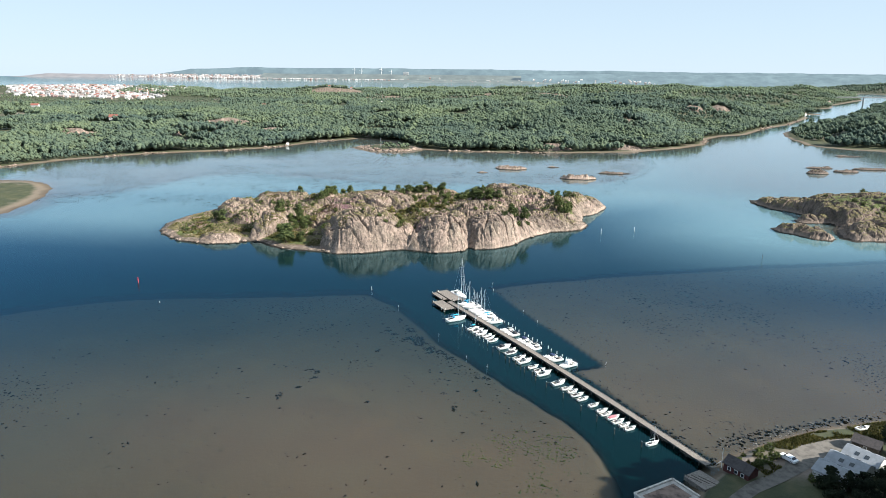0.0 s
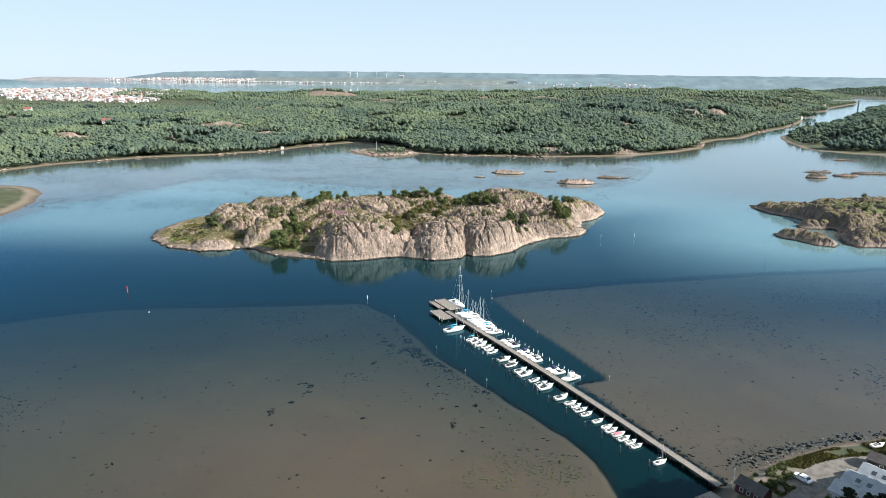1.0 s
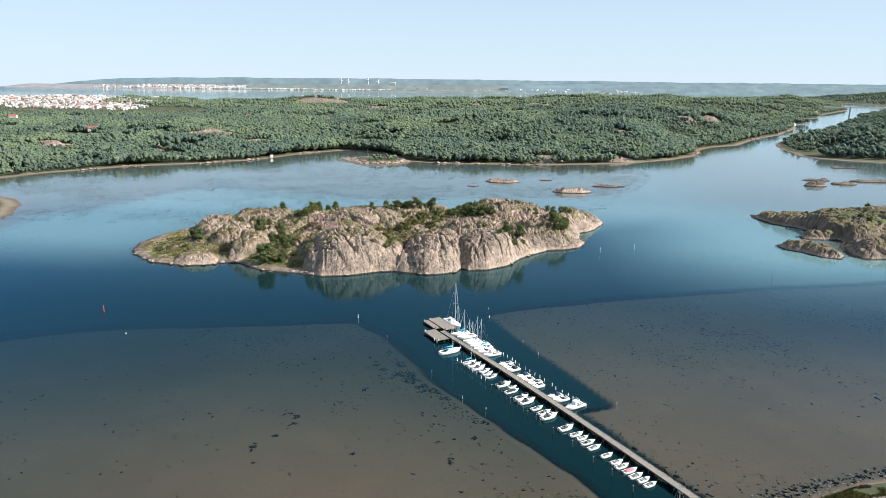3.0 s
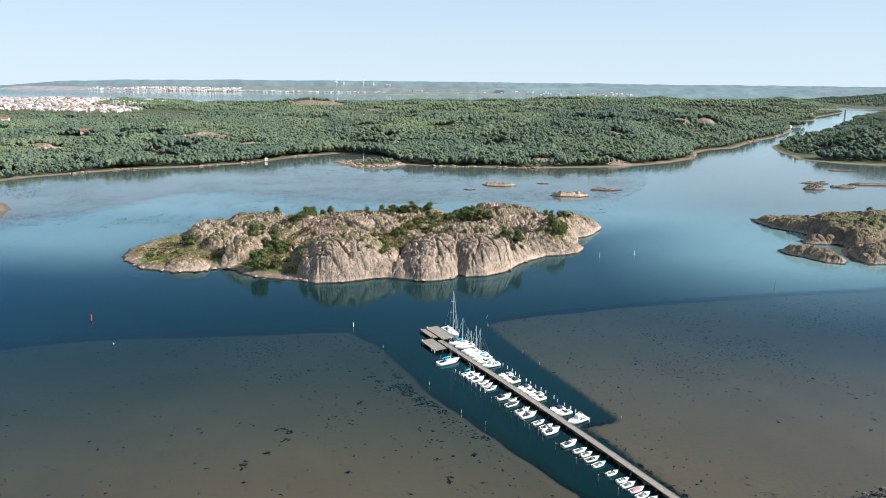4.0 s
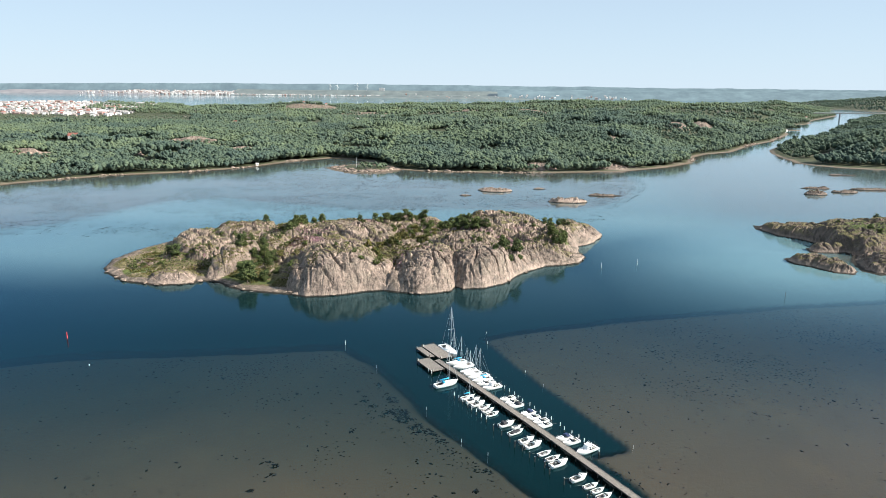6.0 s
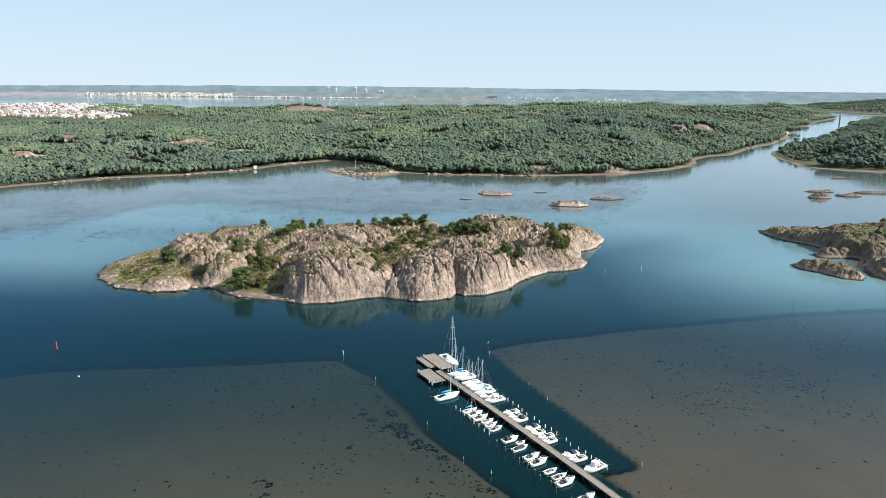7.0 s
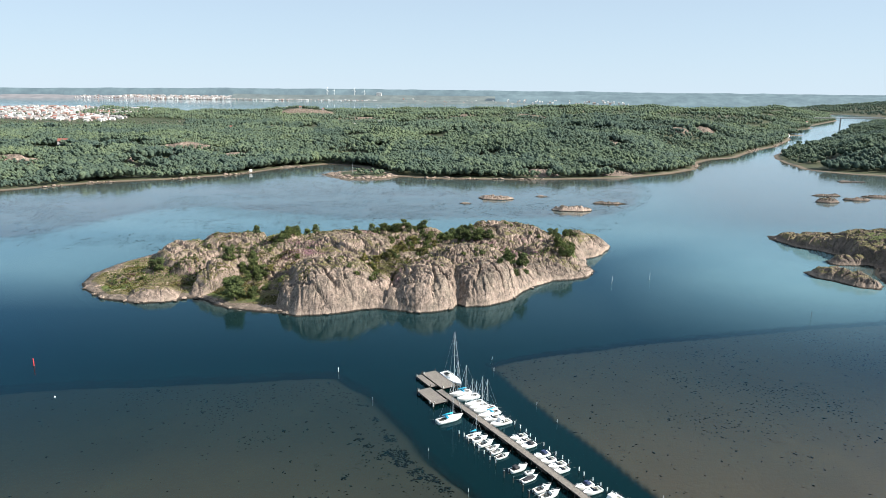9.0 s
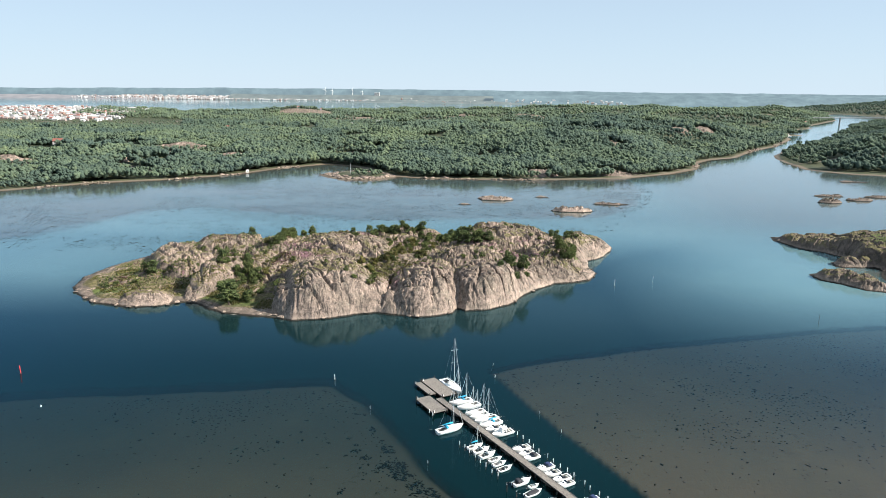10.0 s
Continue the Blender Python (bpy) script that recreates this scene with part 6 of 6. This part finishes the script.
def bank(x, y):
    d = inside(BEACH, x, y)
    road = inside([*_left, *reversed(_right2)], x, y)
    return (d > 1.2) & (d < 11) & (road < 0.3) & (x > 66) & (fbm(x, y, 7, 3, 207) > 0.40)


grass_tufts("bank_grass", "tall yellow-green grass on the beach bank", pick(scatter(60, 200, 150, 212, 0.42, 26), bank), 0.55, 27, ground_height)
island_grass = pick(scatter(-190, 70, 345, 470, 0.62, 28), lambda x, y: (inside(ISLAND, x, y) > 7) & (((fbm(x, y, 16, 3, 209) > 0.70)) | ((x < -132) & (y < 400) & (fbm(x, y, 9, 3, 211) > 0.62))
                                                                                   | (((x + 44) / 16) ** 2 + ((y - 401) / 9) ** 2 < 1) | (((x + 116) / 14) ** 2 + ((y - 366) / 13) ** 2 < 1)))
grass_tufts("island_grass", "dry yellow-green grass in the island's hollows", island_grass, 0.42, 29, island_height)


scrub_pts = pick(scatter(-190, 75, 345, 505, 1.7, 48), lambda x, y: (island_soil(x, y) + 0.8 * (fbm(x, y, 10, 3, 213) - 0.5) > 0.72) & (inside(ISLAND, x, y) > 10))
forest("island_heath", "low dark heather and juniper scrub on the island", split(scrub_pts, True, 96), 0.85, 2, BUSH, 101, island_height)
forest("island_heath", "purple-brown heather on the island's top", split(scrub_pts, False, 96), 0.7, 2, HEATHER, 111, island_height)

# ---- things on the far shore ----
HOUSES = [gabled_house("white wooden house with red tiled roof in the fishing village", 11, 8, 5.2, 3.4, HOUSEW, REDTILE, None, 0, name="village_house", group="village houses"),
          gabled_house("white wooden house with grey roof in the fishing village", 12, 8, 5.6, 3.2, HOUSEW, GREYTILE, None, 0, name="village_house", group="village houses"),
          gabled_house("pale yellowish house with red roof in the village", 10, 8, 4.6, 3.2, CREAM, REDTILE, None, 0, name="village_house", group="village houses")]
_vr = random.Random(31)
VILLAGE = [(-1260, 1790), (-1090, 1760), (-936, 1770), (-950, 1900), (-1020, 2120), (-1060, 2300), (-1130, 2380), (-1500, 2420), (-1700, 2400), (-1700, 1800)]
_first = set()
_spots = []
for _ in range(14000):
    x, y = _vr.uniform(-1700, -920), _vr.uniform(1760, 2420)
    if inside(VILLAGE, np.array([x]), np.array([y]))[0] < 0 or x < -0.72 * y - 20:
        continue
    if inside(MAINLAND, np.array([x]), np.array([y]))[0] < 25 or any((x - a) ** 2 + (y - b) ** 2 < 12.5 ** 2 for a, b in _spots):
        continue
    if float(fbm(np.array([x]), np.array([y]), 120, 3, 233)[0]) > 0.66:
        continue
    _spots.append((x, y))
    if len(_spots) >= 298:
        break
for x, y in _spots:
    k = _vr.choice((0, 1, 1, 1, 2))
    m = pose(x, y, float(mainland_height(np.array([x]), np.array([y]))[0]) - 0.4, 0, 0, _vr.choice((0, 90)) + _vr.uniform(-25, 25))
    if k in _first:
        copy_thing(HOUSES[k], m).scale = [_vr.uniform(0.65, 0.95)] * 3
    else:
        HOUSES[k].matrix_world = m
        _first.add(k)
_hx, _hy = pick(scatter(-1700, -930, 1765, 2420, 23.0, 57), lambda x, y: (inside(VILLAGE, x, y) > 0) & (x > -0.74 * y))
VILLAGE_FILL = [(float(a), float(b)) for a, b in zip(_hx, _hy) if min((a - p) ** 2 + (b - q) ** 2 for p, q in _spots) > 11 ** 2]
village_pts = pick(scatter(-1800, -700, 1490, 2420, 15.0, 53), lambda x, y: (inside(MAINLAND, x, y) > 15) & view_wedge(x, y) & ((fbm(x, y, 90, 3, 235) > 0.58) | (y < 1765) | (inside(VILLAGE, x, y) < -12)) & ~wooded(x, y) & (x < -640))
forest("village_trees", "green garden trees and scrub round the village houses", village_pts, 4.2, 3, HAZED_LEAVES, 121, mainland_height, 0)
_mz = lambda x, y: float(mainland_height(np.array([float(x)]), np.array([float(y)]))[0])
gabled_house("white house with bright red roof in a clearing", 10, 6, 4.0, 2.8, HOUSEW, REDTILE, pose(-582, 1012, _mz(-582, 1012) + 3.0, 0, 0, 8) @ Matrix.Scale(1.25, 4), 3, name="farm_house")
gabled_house("white house with red roof among the trees", 14, 7, 4.0, 3.0, HOUSEW, REDTILE, pose(-892, 1278, _mz(-892, 1278) + 6, 0, 0, 12), 4, name="farm_house")
for x, y, r in ((-540, 1560, 20), (-330, 1700, 10), (-300, 1720, 60), (-240, 1740, -15), (-650, 2420, 0), (-600, 2400, 20), (-560, 2410, -10), (-525, 2405, 5), (-480, 1640, 40), (640, 1560, 50), (655, 1600, 50), (700, 1690, 60), (960, 2190, 30)):
    copy_thing(HOUSES[_vr.choice((0, 1))], pose(x, y, _mz(x, y) + 2, 0, 0, r)).scale = (0.65, 0.65, 0.65)
bath_hut = gabled_house("tiny white bathing hut on the beach", 2.6, 2.4, 2.0, 0.9, HOUSEW, HOUSEW, pose(-255.5, 822, 1.0, 0, 0, 30), 1, category="hut", name="bathing_hut")
mast_post = thing("radio_mast", "thin grey post on the rocky headland", "mast", at=pose(-140, 815, 2.0))
part("post", rod((0, 0, -1), (0, 0, 11), 0.35, 6, r2=0.2), STEEL, mast_post)
part("base", box(1.4, 1.4, 1.0, (0, 0, -0.6), bevel=0.05), CONCRETE, mast_post)
headland_pts = pick(scatter(-165, -95, 790, 845, 4.5, 33), lambda x, y: (inside(HEADLAND, x, y) > 9) & (fbm(x, y, 18, 2, 219) > 0.45))
forest("shore_scrub", "low green scrub on the rocky headland", headland_pts, 4.0, 3, HAZED_LEAVES, 81, ground_height)
pebbles("headland_rocks", "pale pink rocks round the headland", pick(scatter(-172, -88, 782, 850, 3.0, 34), lambda x, y: np.abs(inside(HEADLAND, x, y) - 3) < 4), 1.7, 0.6, GRANITE_BARE, 35, lambda x, y: np.maximum(ground_height(x, y), 0) + 0.2, "rocks")
_sx, _sy = scatter(-460, 640, 600, 1500, 4.5, 36)
_sd = inside(MAINLAND, _sx, _sy)
_m = (np.abs(_sd - 1) < 3.5) & (fbm(_sx, _sy, 45, 3, 221) > 0.56)
pebbles("shore_rocks", "pale granite rocks along the far beach", (_sx[_m], _sy[_m]), 1.5, 0.55, GRANITE_BARE, 37, lambda x, y: np.maximum(ground_height(x, y), 0) + 0.1, "rocks")
# bare knolls in the woods
for _k, (cx, cy, rx, ry) in enumerate(KNOLLS):
    xs, ys = np.arange(cx - rx * 1.2, cx + rx * 1.2, 1.8), np.arange(cy - ry * 1.2, cy + ry * 1.2, 1.8)
    gx, gy = np.meshgrid(xs, ys)
    e = 1 - ((gx - cx) / rx) ** 2 - ((gy - cy) / ry) ** 2 + 0.8 * (fbm(gx, gy, 22, 3, 240 + _k) - 0.5)
    v1, j1 = blocks(gx, gy, 9.0, 260 + _k, 0.6)
    z = mainland_height(gx, gy) + 4.5 * np.clip(e, -0.2, 1) * (0.4 + fbm(gx, gy, 14, 4, 250 + _k)) + np.clip(e, 0, 0.3) * (9 * v1 - 5 * smooth(0.2, 0, j1))
    tagged(new("rock_outcrop", sheet("rock_outcrop", xs, ys, z, GRANITE, e > -0.25, False)), "bare pinkish granite knoll among the trees", "rock outcrop")

# ---- bridge over the strait ----
BRIDGEC = painted("bridge_concrete", (0.26, 0.26, 0.25), 0.8, 0.2, 0.1, object_space=False)
bridge = thing("road_bridge", "slender concrete road bridge over the strait", "bridge")
_a, _b = Vector((955, 2135, 0)), Vector((1285, 2080, 0))
_d = (_b - _a).normalized()
for k in range(10):
    p, q = _a.lerp(_b, k / 10), _a.lerp(_b, (k + 1) / 10)
    z0, z1 = [21 + 2 * math.sin(math.pi * t) for t in (k / 10, (k + 1) / 10)]
    part("deck_span", rod((p.x, p.y, z0), (q.x, q.y, z1), 1.2, 4), BRIDGEC, bridge)
    part("railing", rod((p.x, p.y - 2, z0 + 2.2), (q.x, q.y - 2, z1 + 2.2), 0.25, 4), STEEL, bridge)
for t in (0.21, 0.86):
    p = _a.lerp(_b, t)
    part("pier_column", rod((p.x, p.y, -5), (p.x, p.y, 21 + 2 * math.sin(math.pi * t) - 1), 2.2, 8), BRIDGEC, bridge)

# ---- the far side of the fjord ----
def ridge(name, label, x0, x1, y, top, seed, material, depth=260.0, step=22.0, size=700.0, lift=None):
    """A long low coast with an uneven skyline."""
    xs = np.arange(x0, x1, step)
    ys = np.array([0, 0.1, 0.3, 0.6, 1.0]) * depth + y
    prof = np.array([-1.0, 0.14, 0.42, 0.85, 1.0])
    h = top * (0.90 + 0.20 * fbm(xs, xs * 0 + 3, size, 5, seed, 0.5))
    if lift is not None:
        h = h * lift(xs)
    gx, gy = np.meshgrid(xs, ys)
    z = prof[:, None] * h[None, :] * (0.93 + 0.14 * fbm(gx, gy, 120, 4, seed + 3))
    z[0] = -3
    return tagged(new(name, sheet(name, xs, ys, z, material)), label, "distance", kind="structure")


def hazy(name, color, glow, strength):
    """Distant land, the air's haze put into its base colour and a glow."""
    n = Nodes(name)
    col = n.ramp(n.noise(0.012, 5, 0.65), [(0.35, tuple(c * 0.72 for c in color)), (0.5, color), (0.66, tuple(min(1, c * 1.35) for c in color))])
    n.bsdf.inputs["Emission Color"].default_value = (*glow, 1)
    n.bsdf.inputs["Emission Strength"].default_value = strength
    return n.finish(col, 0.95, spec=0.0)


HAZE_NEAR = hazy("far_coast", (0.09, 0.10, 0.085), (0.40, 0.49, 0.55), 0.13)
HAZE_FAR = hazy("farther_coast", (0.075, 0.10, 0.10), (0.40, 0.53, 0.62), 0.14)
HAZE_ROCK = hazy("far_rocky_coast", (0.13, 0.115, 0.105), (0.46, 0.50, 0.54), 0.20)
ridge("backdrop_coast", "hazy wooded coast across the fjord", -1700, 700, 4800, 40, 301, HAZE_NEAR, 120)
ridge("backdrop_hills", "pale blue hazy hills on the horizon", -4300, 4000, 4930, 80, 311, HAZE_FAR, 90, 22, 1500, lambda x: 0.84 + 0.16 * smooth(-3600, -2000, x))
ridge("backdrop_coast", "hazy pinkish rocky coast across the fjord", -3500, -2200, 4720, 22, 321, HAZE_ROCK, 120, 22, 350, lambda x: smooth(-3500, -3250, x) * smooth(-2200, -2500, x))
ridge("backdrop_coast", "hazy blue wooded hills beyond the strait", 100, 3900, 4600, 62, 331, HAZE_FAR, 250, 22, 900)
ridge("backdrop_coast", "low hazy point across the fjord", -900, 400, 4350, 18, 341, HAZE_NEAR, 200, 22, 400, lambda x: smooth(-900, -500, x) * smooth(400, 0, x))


def distant_town(name, label, count, xs, ys, seed, height, spots=None):
    """Hundreds of tiny gabled blocks in one mesh."""
    rng = np.random.default_rng(seed)
    vs, fs = [], []
    for k in range(count):
        x, y = spots[k] if spots else (rng.uniform(*xs), rng.uniform(*ys))
        w, d, h = rng.uniform(6, 12) * (2.6 if rng.uniform() < 0.06 else 1), rng.uniform(7, 10), rng.uniform(2.5, 4.8)
        z = height(x, y)
        a = [(x - w / 2, y - d / 2), (x + w / 2, y - d / 2), (x + w / 2, y + d / 2), (x - w / 2, y + d / 2)]
        b = len(vs)
        vs += [(p[0], p[1], z - 6) for p in a] + [(p[0], p[1], z + h) for p in a] + [(x - w / 2, y, z + h + 3), (x + w / 2, y, z + h + 3)]
        for q in ((0, 1, 5, 4), (1, 2, 6, 5), (2, 3, 7, 6), (3, 0, 4, 7), (4, 5, 9, 8), (6, 7, 8, 9)):
            fs.append([b + i for i in q])
        fs += [[b + 4, b + 8, b + 7, b + 7], [b + 5, b + 6, b + 9, b + 9]]
    n = Nodes(name)
    rnd = n.add("NewGeometry").outputs["Random Per Island"]
    mat = n.finish(n.ramp(rnd, [(0.0, (0.24, 0.15, 0.12)), (0.35, (0.26, 0.25, 0.24)), (0.65, (0.38, 0.37, 0.36)), (1.0, (0.60, 0.59, 0.57))]), 0.8)
    tris = [t for f in fs for t in ([f[:3]] if f[2] == f[3] else [f[:3], [f[0], f[2], f[3]]])]
    return tagged(new(name, mesh_of(name, vs, tris, mat)), label, "town", kind="stuff")


distant_town("distant_town", "white town spread along the far shore of the fjord", 1500, (-2480, -500), (4805, 4915), 41, lambda x, y: 1 + (y - 4805) * 0.20)
distant_town("distant_town", "scattered white houses on the far rocky coast", 60, (-2750, -2300), (4730, 4800), 42, lambda x, y: 3 + (y - 4720) * 0.2)
distant_town("distant_town", "scattered houses along the wooded far coast", 60, (-500, 900), (4380, 4700), 43, lambda x, y: 4 + (y - 4380) * 0.06)


distant_town("village_houses", "crowded white and red-roofed houses of the fishing village", len(VILLAGE_FILL), None, None, 44, _mz, VILLAGE_FILL)


def wind_turbine(x, y, tall):
    w = thing("wind_turbine", "white wind turbine standing on the horizon", "wind turbine", "wind turbines on the horizon", pose(x, y, 40))
    part("tower", rod((0, 0, 0), (0, 0, tall), 1.6, 8, r2=1.0), POSTC, w)
    hub = part("nacelle", box(6, 4, 4, (0, 0, tall - 1), bevel=0.5), POSTC, w)
    for k in range(3):
        a = radians(20 + 120 * k)
        part("blade", rod((0, -3, tall + 1), (18 * math.sin(a), -3, tall + 1 + 18 * math.cos(a)), 1.0, 4, r2=0.4), POSTC, hub)


for x, t in ((-870, 34), (-1010, 28), (-1060, 34), (-800, 22)):
    wind_turbine(x, 4950, t)
tower_block = thing("tower_block", "pale tower block above the far town", "building", at=pose(-690, 4900, 24))
part("wall", box(34, 16, 34, bevel=0.5), HOUSEW, tower_block)
for k in range(4):
    part("window_band", box(34.4, 16.4, 2.2, (0, 0, 5 + 7 * k)), SMOKE, tower_block)
